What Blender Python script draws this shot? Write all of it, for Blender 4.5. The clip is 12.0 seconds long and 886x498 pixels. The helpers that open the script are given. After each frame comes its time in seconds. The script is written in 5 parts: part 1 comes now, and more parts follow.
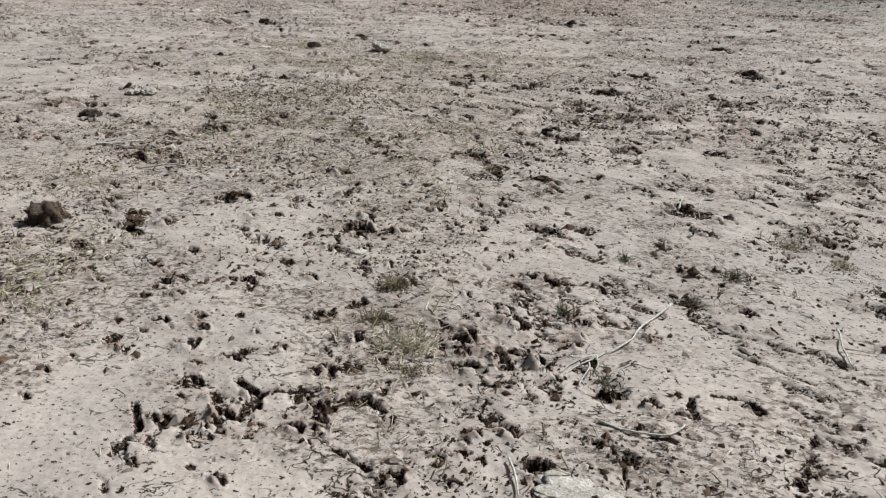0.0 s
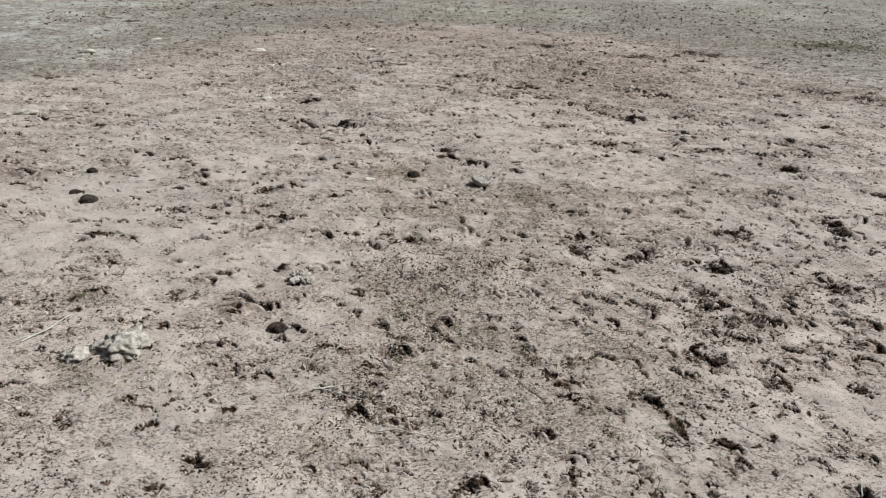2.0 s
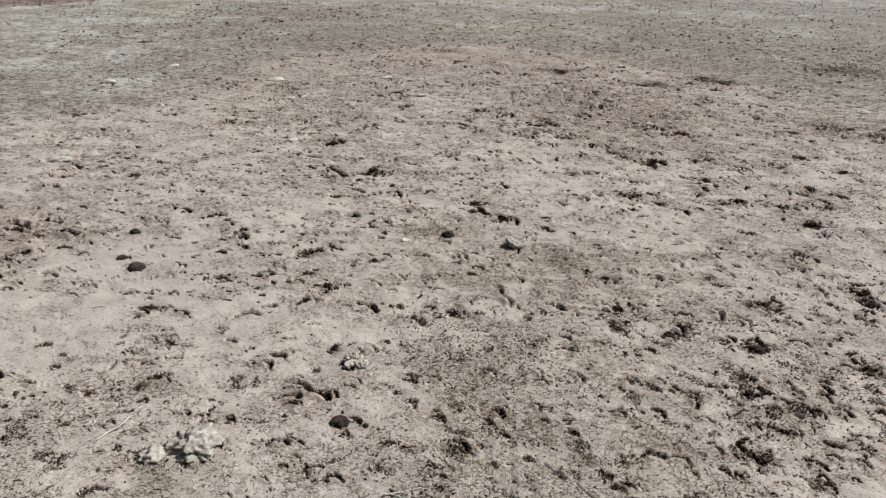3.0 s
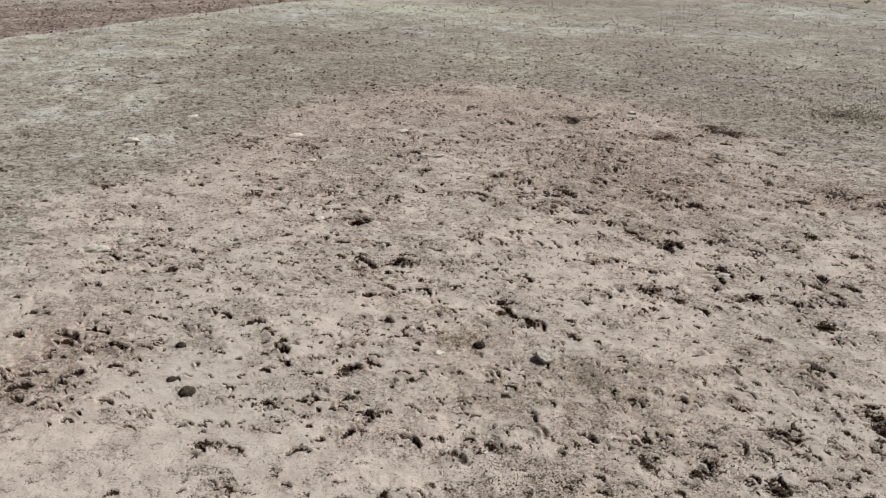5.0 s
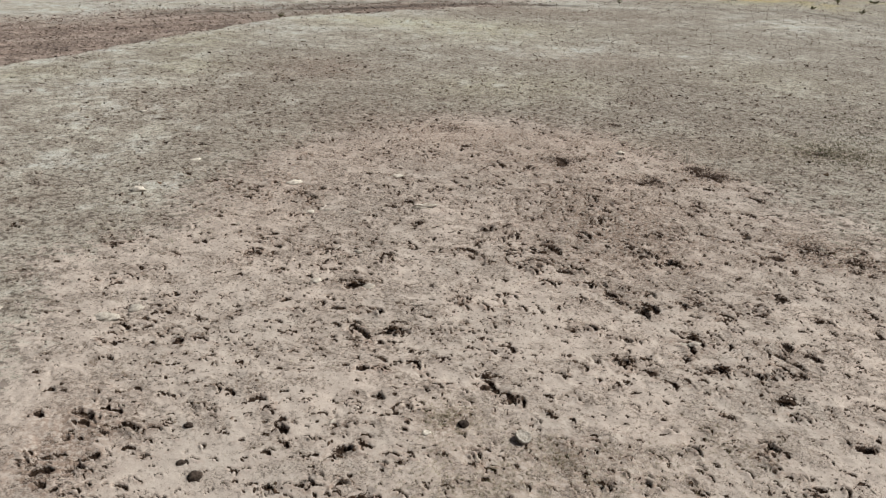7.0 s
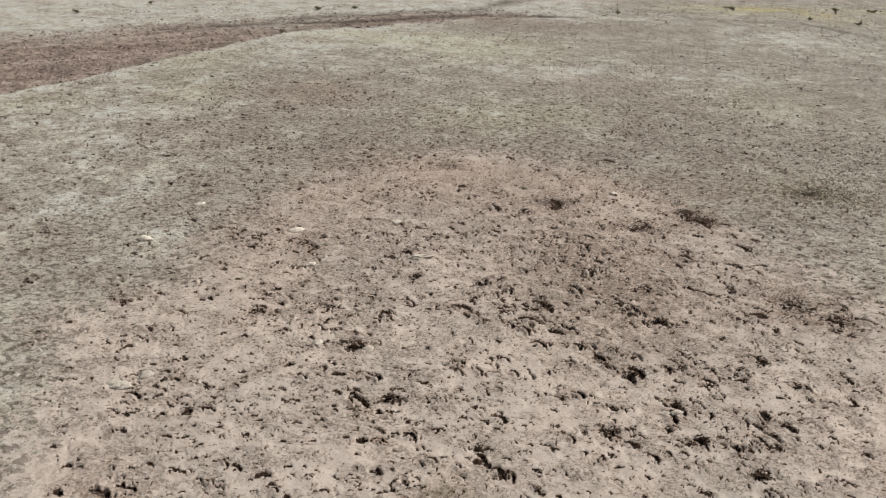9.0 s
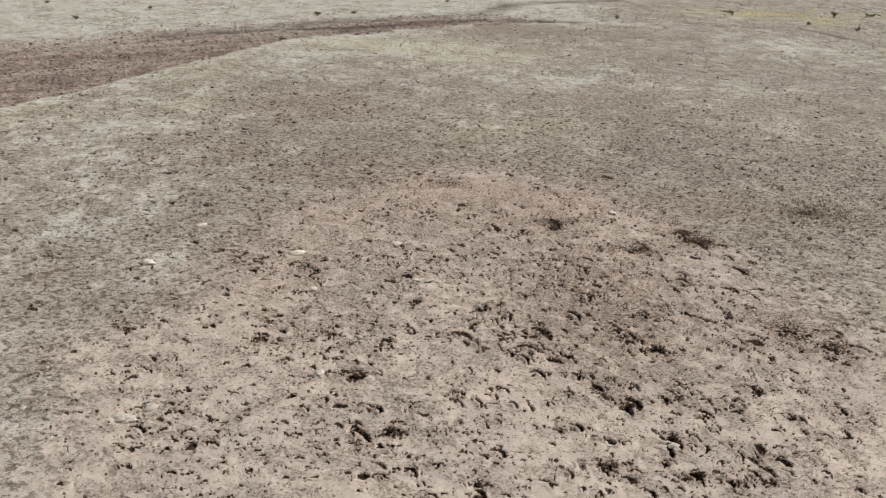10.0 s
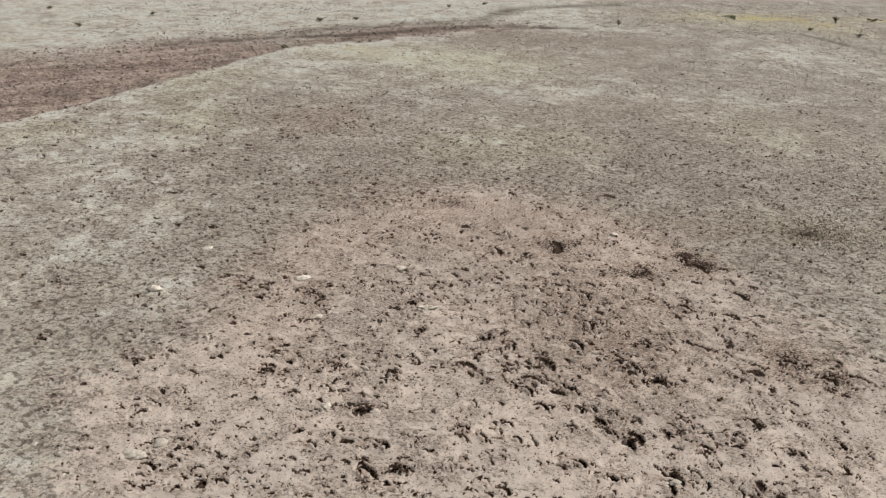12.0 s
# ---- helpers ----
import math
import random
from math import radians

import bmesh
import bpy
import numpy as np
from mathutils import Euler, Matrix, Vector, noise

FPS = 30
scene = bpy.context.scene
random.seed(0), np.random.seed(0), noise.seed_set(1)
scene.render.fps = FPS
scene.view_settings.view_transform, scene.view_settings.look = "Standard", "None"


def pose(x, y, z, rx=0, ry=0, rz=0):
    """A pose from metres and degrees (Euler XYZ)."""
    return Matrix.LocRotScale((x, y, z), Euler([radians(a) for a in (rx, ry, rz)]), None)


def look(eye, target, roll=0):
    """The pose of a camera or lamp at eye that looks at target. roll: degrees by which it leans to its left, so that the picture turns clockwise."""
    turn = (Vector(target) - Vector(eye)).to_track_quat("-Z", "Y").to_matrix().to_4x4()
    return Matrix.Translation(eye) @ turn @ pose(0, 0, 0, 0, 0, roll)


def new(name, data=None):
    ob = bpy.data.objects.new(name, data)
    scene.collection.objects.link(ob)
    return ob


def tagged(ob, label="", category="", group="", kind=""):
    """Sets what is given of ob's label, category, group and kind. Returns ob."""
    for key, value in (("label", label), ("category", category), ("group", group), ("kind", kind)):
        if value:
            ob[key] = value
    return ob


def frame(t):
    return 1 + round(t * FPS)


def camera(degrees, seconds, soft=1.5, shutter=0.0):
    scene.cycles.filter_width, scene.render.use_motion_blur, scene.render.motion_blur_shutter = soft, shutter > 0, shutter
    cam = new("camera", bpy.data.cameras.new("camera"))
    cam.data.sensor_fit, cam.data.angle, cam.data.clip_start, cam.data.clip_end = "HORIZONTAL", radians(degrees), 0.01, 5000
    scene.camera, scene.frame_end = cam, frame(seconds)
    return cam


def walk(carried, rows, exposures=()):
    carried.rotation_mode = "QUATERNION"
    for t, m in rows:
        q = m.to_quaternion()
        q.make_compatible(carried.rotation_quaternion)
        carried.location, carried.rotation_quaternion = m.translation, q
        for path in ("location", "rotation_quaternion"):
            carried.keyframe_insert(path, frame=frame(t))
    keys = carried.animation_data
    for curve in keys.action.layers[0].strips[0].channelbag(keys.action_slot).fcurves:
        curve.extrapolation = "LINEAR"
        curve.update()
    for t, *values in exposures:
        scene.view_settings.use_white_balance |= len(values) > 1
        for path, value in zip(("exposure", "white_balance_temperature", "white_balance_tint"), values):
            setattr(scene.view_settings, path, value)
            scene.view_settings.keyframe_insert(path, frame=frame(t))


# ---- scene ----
cam = camera(64.3, 12.0, soft=1.26)
PATH = [
    (0, (0.859, -0.164, 0.705), (0.803, 1.675, -0.08), 1.5),
    (0.5, (0.688, -0.196, 0.97), (0.633, 1.64, 0.178), 1.5),
    (1, (0.5, -0.203, 1.244), (0.448, 1.63, 0.446), 1.5),
    (1.5, (0.298, -0.165, 1.479), (0.252, 1.666, 0.677), 1.6),
    (2, (0.065, -0.083, 1.735), (0.023, 1.745, 0.927), 1.8),
    (2.5, (-0.123, -0.019, 2.005), (-0.162, 1.807, 1.19), 1.9),
    (3, (-0.243, -0.013, 2.245), (-0.279, 1.811, 1.425), 2.0),
    (5, (-0.562, 0.172, 3.251), (-0.593, 1.985, 2.408), 2.2),
    (5.5, (-0.564, 0.158, 3.523), (-0.595, 1.968, 2.674), 2.3),
    (6, (-0.549, 0.127, 3.775), (-0.581, 1.934, 2.92), 2.3),
    (6.5, (-0.506, 0.095, 4.008), (-0.539, 1.9, 3.147), 2.3),
    (7, (-0.479, 0.105, 4.249), (-0.509, 1.908, 3.383), 2.4),
    (9, (-0.474, 0.163, 5.278), (-0.502, 1.955, 4.39), 2.6),
    (9.5, (-0.477, 0.22, 5.512), (-0.503, 2.009, 4.619), 2.6),
    (10, (-0.516, 0.272, 5.753), (-0.54, 2.059, 4.854), 2.7),
    (10.5, (-0.577, 0.291, 5.992), (-0.6, 2.075, 5.088), 2.8),
    (11, (-0.635, 0.377, 6.253), (-0.658, 2.159, 5.345), 2.8),
    (11.5, (-0.635, 0.431, 6.286), (-0.657, 2.212, 5.376), 2.9),
    (12, (-0.61, 0.406, 6.275), (-0.634, 2.187, 5.365), 2.8),
]
walk(cam, [(t, look(eye, aim, roll)) for t, eye, aim, roll in PATH],
     [(0, 0.01, 5360, 3.8), (3, 0.00, 5500, 4.4), (6, -0.04, 5760, 5.2), (12, -0.05, 5890, 7.2)])

# ---- light: clear sky, high sun from the right and a little ahead ----
SUN_AZ, SUN_EL = radians(26), radians(47)
world = bpy.data.worlds.new("world")
scene.world = world
world.use_nodes = True
wt = world.node_tree
sky = wt.nodes.new("ShaderNodeTexSky")
sky.sky_type = "NISHITA"
sky.sun_disc = False
sky.dust_density = 5.0
sky.air_density = 0.9
sky.ozone_density = 0.6
sky.sun_elevation = SUN_EL
sky.sun_rotation = radians(90) - SUN_AZ
wt.nodes["Background"].inputs["Strength"].default_value = 0.036
haze = wt.nodes.new("ShaderNodeHueSaturation")
haze.inputs["Saturation"].default_value = 0.6
wt.links.new(sky.outputs[0], haze.inputs["Color"])
wt.links.new(haze.outputs[0], wt.nodes["Background"].inputs["Color"])
sun = new("sun", bpy.data.lights.new("sun", "SUN"))
sun.data.energy = 5.5
sun.data.angle = radians(0.53)
sun.data.color = (1.0, 0.95, 0.88)
sun.matrix_world = look((math.cos(SUN_AZ) * math.cos(SUN_EL) * 50, math.sin(SUN_AZ) * math.cos(SUN_EL) * 50,
                         math.sin(SUN_EL) * 50), (0, 0, 0))
scene.view_settings.exposure = 0.0


# ---- node helpers ----
def material(name, rough=0.9, spec=0.15):
    m = bpy.data.materials.new(name)
    m.use_nodes = True
    b = m.node_tree.nodes["Principled BSDF"]
    b.inputs["Roughness"].default_value = rough
    b.inputs["Specular IOR Level"].default_value = spec
    return m, m.node_tree, b


def put_in(tree, socket, value):
    if isinstance(value, bpy.types.NodeSocket):
        tree.links.new(value, socket)
    elif isinstance(value, tuple) and len(value) == 3 and socket.type == "RGBA":
        socket.default_value = (*value, 1)
    else:
        socket.default_value = value


def coords(tree, scale=(1, 1, 1), turn=(0, 0, 0)):
    g = tree.nodes.new("ShaderNodeNewGeometry")
    m = tree.nodes.new("ShaderNodeMapping")
    m.inputs["Scale"].default_value = scale
    m.inputs["Rotation"].default_value = turn
    tree.links.new(g.outputs["Position"], m.inputs["Vector"])
    return m.outputs[0]


def along(tree, turn, length, breadth):
    """Coordinates drawn out along one direction of the plan."""
    g = tree.nodes.new("ShaderNodeNewGeometry")
    m = tree.nodes.new("ShaderNodeMapping")
    m.vector_type = "TEXTURE"
    m.inputs["Scale"].default_value = (length, breadth, 1)
    m.inputs["Rotation"].default_value = (0, 0, turn)
    tree.links.new(g.outputs["Position"], m.inputs["Vector"])
    return m.outputs[0]


def noise_of(tree, vec, scale, detail=4, rough=0.55, distort=0.0):
    n = tree.nodes.new("ShaderNodeTexNoise")
    n.inputs["Scale"].default_value = scale
    n.inputs["Detail"].default_value = detail
    n.inputs["Roughness"].default_value = rough
    n.inputs["Distortion"].default_value = distort
    tree.links.new(vec, n.inputs["Vector"])
    return n.outputs[0]


def math_of(tree, op, a, b=0.0, clamp=False):
    n = tree.nodes.new("ShaderNodeMath")
    n.operation = op
    n.use_clamp = clamp
    put_in(tree, n.inputs[0], a)
    put_in(tree, n.inputs[1], b)
    return n.outputs[0]


def ramp_of(tree, value, lo, hi, to_lo=0.0, to_hi=1.0):
    n = tree.nodes.new("ShaderNodeMapRange")
    n.interpolation_type = "SMOOTHSTEP"
    for k, v in zip(("Value", "From Min", "From Max", "To Min", "To Max"), (value, lo, hi, to_lo, to_hi)):
        put_in(tree, n.inputs[k], v)
    return n.outputs[0]


def mix_of(tree, fac, a, b, how="MIX"):
    n = tree.nodes.new("ShaderNodeMix")
    n.data_type = "RGBA"
    n.blend_type = how
    put_in(tree, n.inputs[0], fac)
    put_in(tree, n.inputs[6], a)
    put_in(tree, n.inputs[7], b)
    return n.outputs[2]


def attr_of(tree, name):
    n = tree.nodes.new("ShaderNodeAttribute")
    n.attribute_name = name
    return n.outputs["Fac"]


def bump_of(tree, shader, height, strength, distance, before=None):
    n = tree.nodes.new("ShaderNodeBump")
    n.inputs["Strength"].default_value = strength
    n.inputs["Distance"].default_value = distance
    tree.links.new(height, n.inputs["Height"])
    if before is not None:
        tree.links.new(before, n.inputs["Normal"])
    tree.links.new(n.outputs[0], shader.inputs["Normal"])
    return n.outputs[0]


# ---- materials ----
def ground_material():
    m, t, b = material("dry_clay_soil", 0.95, 0.08)
    p = coords(t)
    big = noise_of(t, p, 0.55, 4, 0.6)
    mid = noise_of(t, p, 4.0, 5, 0.6)
    fine = noise_of(t, p, 90.0, 4, 0.7)
    soil = mix_of(t, ramp_of(t, big, 0.35, 0.65), (0.480, 0.388, 0.315), (0.415, 0.345, 0.283))
    soil = mix_of(t, ramp_of(t, mid, 0.4, 0.7), soil, (0.365, 0.297, 0.242))
    soil = mix_of(t, 1.0, soil, ramp_of(t, fine, 0.3, 0.7, 0.86, 1.1), "MULTIPLY")
    # grazed dry turf
    tuft = noise_of(t, p, 16.0, 5, 0.66)
    patch = noise_of(t, p, 0.8, 5, 0.65)
    tone = math_of(t, "ADD", attr_of(t, "tone"), math_of(t, "ADD", math_of(t, "MULTIPLY", math_of(t, "SUBTRACT", patch, 0.5), 5.0), math_of(t, "MULTIPLY", math_of(t, "SUBTRACT", noise_of(t, p, 3.0, 5, 0.7), 0.5), 5.0)))
    turf = mix_of(t, ramp_of(t, tone, -0.9, 0.1), (0.245, 0.200, 0.156), (0.305, 0.264, 0.208))
    turf = mix_of(t, ramp_of(t, tone, 0.1, 1.0), turf, mix_of(t, ramp_of(t, big, 0.42, 0.56), (0.452, 0.408, 0.326), (0.440, 0.406, 0.344)))
    turf = mix_of(t, ramp_of(t, tone, 0.9, 2.0), turf, (0.475, 0.462, 0.405))
    mottle = noise_of(t, p, 2.2, 6, 0.7)
    turf = mix_of(t, math_of(t, "MULTIPLY", attr_of(t, "olive"), ramp_of(t, mottle, 0.38, 0.6, 0.1, 0.75)), turf, (0.415, 0.375, 0.238))
    turf = mix_of(t, math_of(t, "MULTIPLY", attr_of(t, "ruddy"), ramp_of(t, mottle, 0.62, 0.4, 0.2, 0.75)), turf, (0.275, 0.190, 0.142))
    turf = mix_of(t, math_of(t, "MULTIPLY", ramp_of(t, tuft, 0.53, 0.585), ramp_of(t, tone, 0.3, 1.3, 0.72, 0.42)), turf, (0.125, 0.104, 0.076))
    turf = mix_of(t, math_of(t, "MULTIPLY", ramp_of(t, noise_of(t, p, 33.0, 5, 0.75), 0.53, 0.61), 0.7), turf, (0.54, 0.49, 0.405))
    grass = attr_of(t, "grass")
    cover = math_of(t, "ADD", noise_of(t, p, 7.0, 7, 0.72), math_of(t, "MULTIPLY", math_of(t, "SUBTRACT", grass, 0.55), 0.34))
    cover = math_of(t, "MULTIPLY", ramp_of(t, cover, 0.45, 0.58), ramp_of(t, grass, 0.0, 0.35, 0.0, 0.92))
    col = mix_of(t, cover, soil, turf)
    # turned soil
    clod = noise_of(t, p, 7.0, 7, 0.75)
    turned = mix_of(t, ramp_of(t, clod, 0.35, 0.65), (0.146, 0.106, 0.083), (0.315, 0.240, 0.192))
    turned = mix_of(t, 1.0, turned, ramp_of(t, noise_of(t, p, 1.3, 5, 0.65), 0.35, 0.65, 0.72, 1.3), "MULTIPLY")
    furrow = noise_of(t, along(t, radians(36), 9.0, 0.7), 1.0, 6, 0.65)
    turned = mix_of(t, ramp_of(t, furrow, 0.5, 0.62, 0.0, 0.65), turned, (0.395, 0.315, 0.255))
    turned = mix_of(t, ramp_of(t, furrow, 0.45, 0.36, 0.0, 0.5), turned, (0.115, 0.080, 0.062))
    col = mix_of(t, math_of(t, "MULTIPLY", attr_of(t, "tilled"), ramp_of(t, attr_of(t, "tone"), 0.1, 0.9, 1.0, 0.3)), col, turned)
    col = mix_of(t, attr_of(t, "rut"), col, (0.088, 0.069, 0.055))
    col = mix_of(t, attr_of(t, "straw"), col, (0.43, 0.352, 0.158))
    # fine grey-brown litter, then trampled-in dung with the hollows' shade in its colour
    trample = attr_of(t, "trample")
    q = coords(t, (0.72, 1.0, 1.0), (0, 0, radians(28)))
    coarse = attr_of(t, "coarse")
    litter = math_of(t, "ADD", math_of(t, "MULTIPLY", noise_of(t, q, 85.0, 5, 0.72), math_of(t, "SUBTRACT", 1.0, coarse)),
                     math_of(t, "MULTIPLY", noise_of(t, q, 30.0, 5, 0.72), coarse))
    where = ramp_of(t, math_of(t, "ADD", noise_of(t, q, 3.2, 4, 0.65), math_of(t, "MULTIPLY", trample, 0.15)), 0.53, 0.62)
    col = mix_of(t, math_of(t, "MULTIPLY", ramp_of(t, litter, 0.50, 0.56), math_of(t, "MULTIPLY", where, 0.68)), col, (0.165, 0.118, 0.083))
    halo = math_of(t, "MULTIPLY", attr_of(t, "halo"), ramp_of(t, noise_of(t, q, 26.0, 5, 0.7), 0.465, 0.535))
    col = mix_of(t, math_of(t, "MULTIPLY", halo, 0.78), col, (0.236, 0.156, 0.110))
    speck = noise_of(t, q, 21.0, 5, 0.68, 0.3)
    dark1 = ramp_of(t, math_of(t, "ADD", speck, math_of(t, "MULTIPLY", trample, 0.085)), 0.615, 0.632)
    dark1 = math_of(t, "MULTIPLY", dark1, math_of(t, "MULTIPLY", coarse, ramp_of(t, where, 0.1, 0.8, 0.10, 0.5)))
    dots = noise_of(t, q, 70.0, 4, 0.7)
    dark2 = ramp_of(t, math_of(t, "ADD", dots, math_of(t, "MULTIPLY", where, 0.075)), 0.640, 0.660)
    dark2 = math_of(t, "MULTIPLY", dark2, math_of(t, "MULTIPLY", ramp_of(t, coarse, 0.0, 1.0, 0.7, 0.4), ramp_of(t, where, 0.0, 0.6, 0.06, 1.0)))
    wide = noise_of(t, q, 11.0, 5, 0.68, 0.2)
    dark3 = math_of(t, "MULTIPLY", ramp_of(t, math_of(t, "ADD", wide, ramp_of(t, tone, -0.9, 0.6, 0.05, 0.015)), 0.562, 0.60), math_of(t, "MULTIPLY", ramp_of(t, grass, 0.1, 0.6), ramp_of(t, tone, 0.3, 1.3, 1.0, 0.5)))
    # fine drying cracks near by: dark lines with their shade painted into the colour
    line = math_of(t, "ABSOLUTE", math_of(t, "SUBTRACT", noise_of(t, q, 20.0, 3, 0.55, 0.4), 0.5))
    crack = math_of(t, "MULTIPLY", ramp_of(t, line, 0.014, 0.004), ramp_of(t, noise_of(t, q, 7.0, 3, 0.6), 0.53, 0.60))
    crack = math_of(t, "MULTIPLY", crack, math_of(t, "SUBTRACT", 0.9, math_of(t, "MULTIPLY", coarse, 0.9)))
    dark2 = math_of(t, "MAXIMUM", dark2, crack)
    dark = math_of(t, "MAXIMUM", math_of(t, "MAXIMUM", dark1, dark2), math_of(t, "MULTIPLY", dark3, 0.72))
    dark = math_of(t, "MULTIPLY", dark, math_of(t, "SUBTRACT", 0.9, math_of(t, "MULTIPLY", attr_of(t, "tilled"), 0.25)))
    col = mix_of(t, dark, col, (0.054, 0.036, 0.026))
    # near-black fill of prints, clefts and cracks: dung plus painted shade
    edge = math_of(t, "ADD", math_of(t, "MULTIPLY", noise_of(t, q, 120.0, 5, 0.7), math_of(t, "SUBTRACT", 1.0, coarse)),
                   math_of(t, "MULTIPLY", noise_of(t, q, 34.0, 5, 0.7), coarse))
    col = mix_of(t, ramp_of(t, math_of(t, "ADD", edge, math_of(t, "MULTIPLY", attr_of(t, "dung_and_shade"), 0.26)), 0.592, 0.608), col,
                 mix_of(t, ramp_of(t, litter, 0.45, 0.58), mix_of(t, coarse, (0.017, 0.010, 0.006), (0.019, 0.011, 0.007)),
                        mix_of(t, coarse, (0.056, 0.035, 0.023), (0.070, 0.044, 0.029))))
    t.links.new(col, b.inputs["Base Color"])
    n1 = bump_of(t, b, mid, 0.4, 0.02)
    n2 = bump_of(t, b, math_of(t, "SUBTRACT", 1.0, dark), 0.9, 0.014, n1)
    n3 = bump_of(t, b, litter, 0.22, 0.007, n2)
    n4 = bump_of(t, b, noise_of(t, p, 30.0, 3, 0.5), 0.35, 0.010, n3)
    bump_of(t, b, fine, 0.3, 0.003, n4)
    return m


def crumb_material(name, c1, c2, rough=0.95):
    """Loose pieces: each island its own shade."""
    m, t, b = material(name, rough, 0.1)
    g = t.nodes.new("ShaderNodeNewGeometry")
    p = coords(t)
    col = mix_of(t, g.outputs["Random Per Island"], c1, c2)
    n = noise_of(t, p, 120, 4, 0.7)
    col = mix_of(t, 1.0, col, ramp_of(t, n, 0.3, 0.7, 0.75, 1.2), "MULTIPLY")
    t.links.new(col, b.inputs["Base Color"])
    bump_of(t, b, n, 0.6, 0.006)
    return m


def lump_material(name, c1, c2, scale, rough=0.92, strength=0.8, dist=0.012):
    """Solid lumps: mottled at two scales, each object a little different."""
    m, t, b = material(name, rough, 0.15)
    info = t.nodes.new("ShaderNodeObjectInfo")
    p = coords(t)
    a = noise_of(t, p, scale, 6, 0.7)
    f = noise_of(t, p, scale * 7, 4, 0.7)
    col = mix_of(t, ramp_of(t, a, 0.35, 0.65), c1, c2)
    col = mix_of(t, 1.0, col, ramp_of(t, f, 0.3, 0.7, 0.72, 1.2), "MULTIPLY")
    col = mix_of(t, 1.0, col, ramp_of(t, info.outputs["Random"], 0.0, 1.0, 0.8, 1.2), "MULTIPLY")
    t.links.new(col, b.inputs["Base Color"])
    n1 = bump_of(t, b, a, strength, dist)
    bump_of(t, b, f, 0.6, dist * 0.3, n1)
    return m


SOIL = ground_material()
DUNG = lump_material("dark_dung", (0.032, 0.018, 0.010), (0.100, 0.062, 0.038), 38)
DUNG_CRUMB = crumb_material("dung_crumbs", (0.032, 0.019, 0.011), (0.145, 0.090, 0.057))
SOIL_CRUMB = crumb_material("soil_crumbs", (0.30, 0.24, 0.19), (0.46, 0.38, 0.31))
FLAKE = crumb_material("litter_flakes", (0.13, 0.090, 0.062), (0.52, 0.43, 0.34))
CLOD = lump_material("brown_clod", (0.060, 0.040, 0.027), (0.180, 0.125, 0.088), 45, 0.95, 1.0, 0.012)
TURNED_CRUMB = crumb_material("turned_soil_crumbs", (0.11, 0.078, 0.060), (0.36, 0.27, 0.218))
PALE = lump_material("pale_weathered_stone", (0.40, 0.335, 0.265), (0.60, 0.52, 0.42), 24, 0.92, 0.8, 0.010)
GREY = lump_material("grey_stone", (0.35, 0.295, 0.235), (0.56, 0.48, 0.39), 34)
CHALK = lump_material("chalky_crust", (0.40, 0.335, 0.265), (0.62, 0.535, 0.44), 30, 0.95, 0.8, 0.010)
PAT = lump_material("dried_pat_crust", (0.34, 0.285, 0.225), (0.68, 0.59, 0.49), 75, 0.95, 1.0, 0.012)
BROWN_STONE = lump_material("dark_brown_stone", (0.026, 0.018, 0.013), (0.080, 0.056, 0.041), 34, 0.92, 1.0, 0.02)
TWIG = crumb_material("bleached_twig", (0.52, 0.46, 0.38), (0.62, 0.56, 0.47), 0.75)
STRAW = crumb_material("dry_straw", (0.40, 0.33, 0.22), (0.68, 0.60, 0.45), 0.7)
DRY = crumb_material("dry_grass", (0.155, 0.122, 0.064), (0.345, 0.285, 0.168), 0.75)
GREEN = crumb_material("dull_green_weed", (0.095, 0.092, 0.045), (0.21, 0.185, 0.10), 0.75)
TURF = crumb_material("grazed_turf", (0.19, 0.175, 0.105), (0.38, 0.345, 0.235), 0.8)


# ---- fields over the plan ----
rng = np.random.default_rng(7)
LATTICE = rng.random((512, 512))


def value_noise(x, y, wave, octaves=4, gain=0.5, shift=0.0):
    """Fractal noise, about -1 to 1, with its longest wave in metres."""
    out, amp, total = np.zeros(np.broadcast(x, y).shape), 1.0, 0.0
    for k in range(octaves):
        u, v = x / wave + 17.3 * k + shift, y / wave + 41.7 * k + 2.3 * shift
        i, j = np.floor(u).astype(np.int64), np.floor(v).astype(np.int64)
        a, b = u - i, v - j
        a, b = a * a * (3 - 2 * a), b * b * (3 - 2 * b)
        i0, i1, j0, j1 = i % 512, (i + 1) % 512, j % 512, (j + 1) % 512
        n = (LATTICE[i0, j0] * (1 - a) + LATTICE[i1, j0] * a) * (1 - b) + (LATTICE[i0, j1] * (1 - a) + LATTICE[i1, j1] * a) * b
        out += amp * (2 * n - 1)
        total += amp
        amp, wave = amp * gain, wave * 0.5
    return out / total * 1.6


def smooth(v, lo, hi):
    s = np.clip((v - lo) / (hi - lo), 0, 1)
    return s * s * (3 - 2 * s)


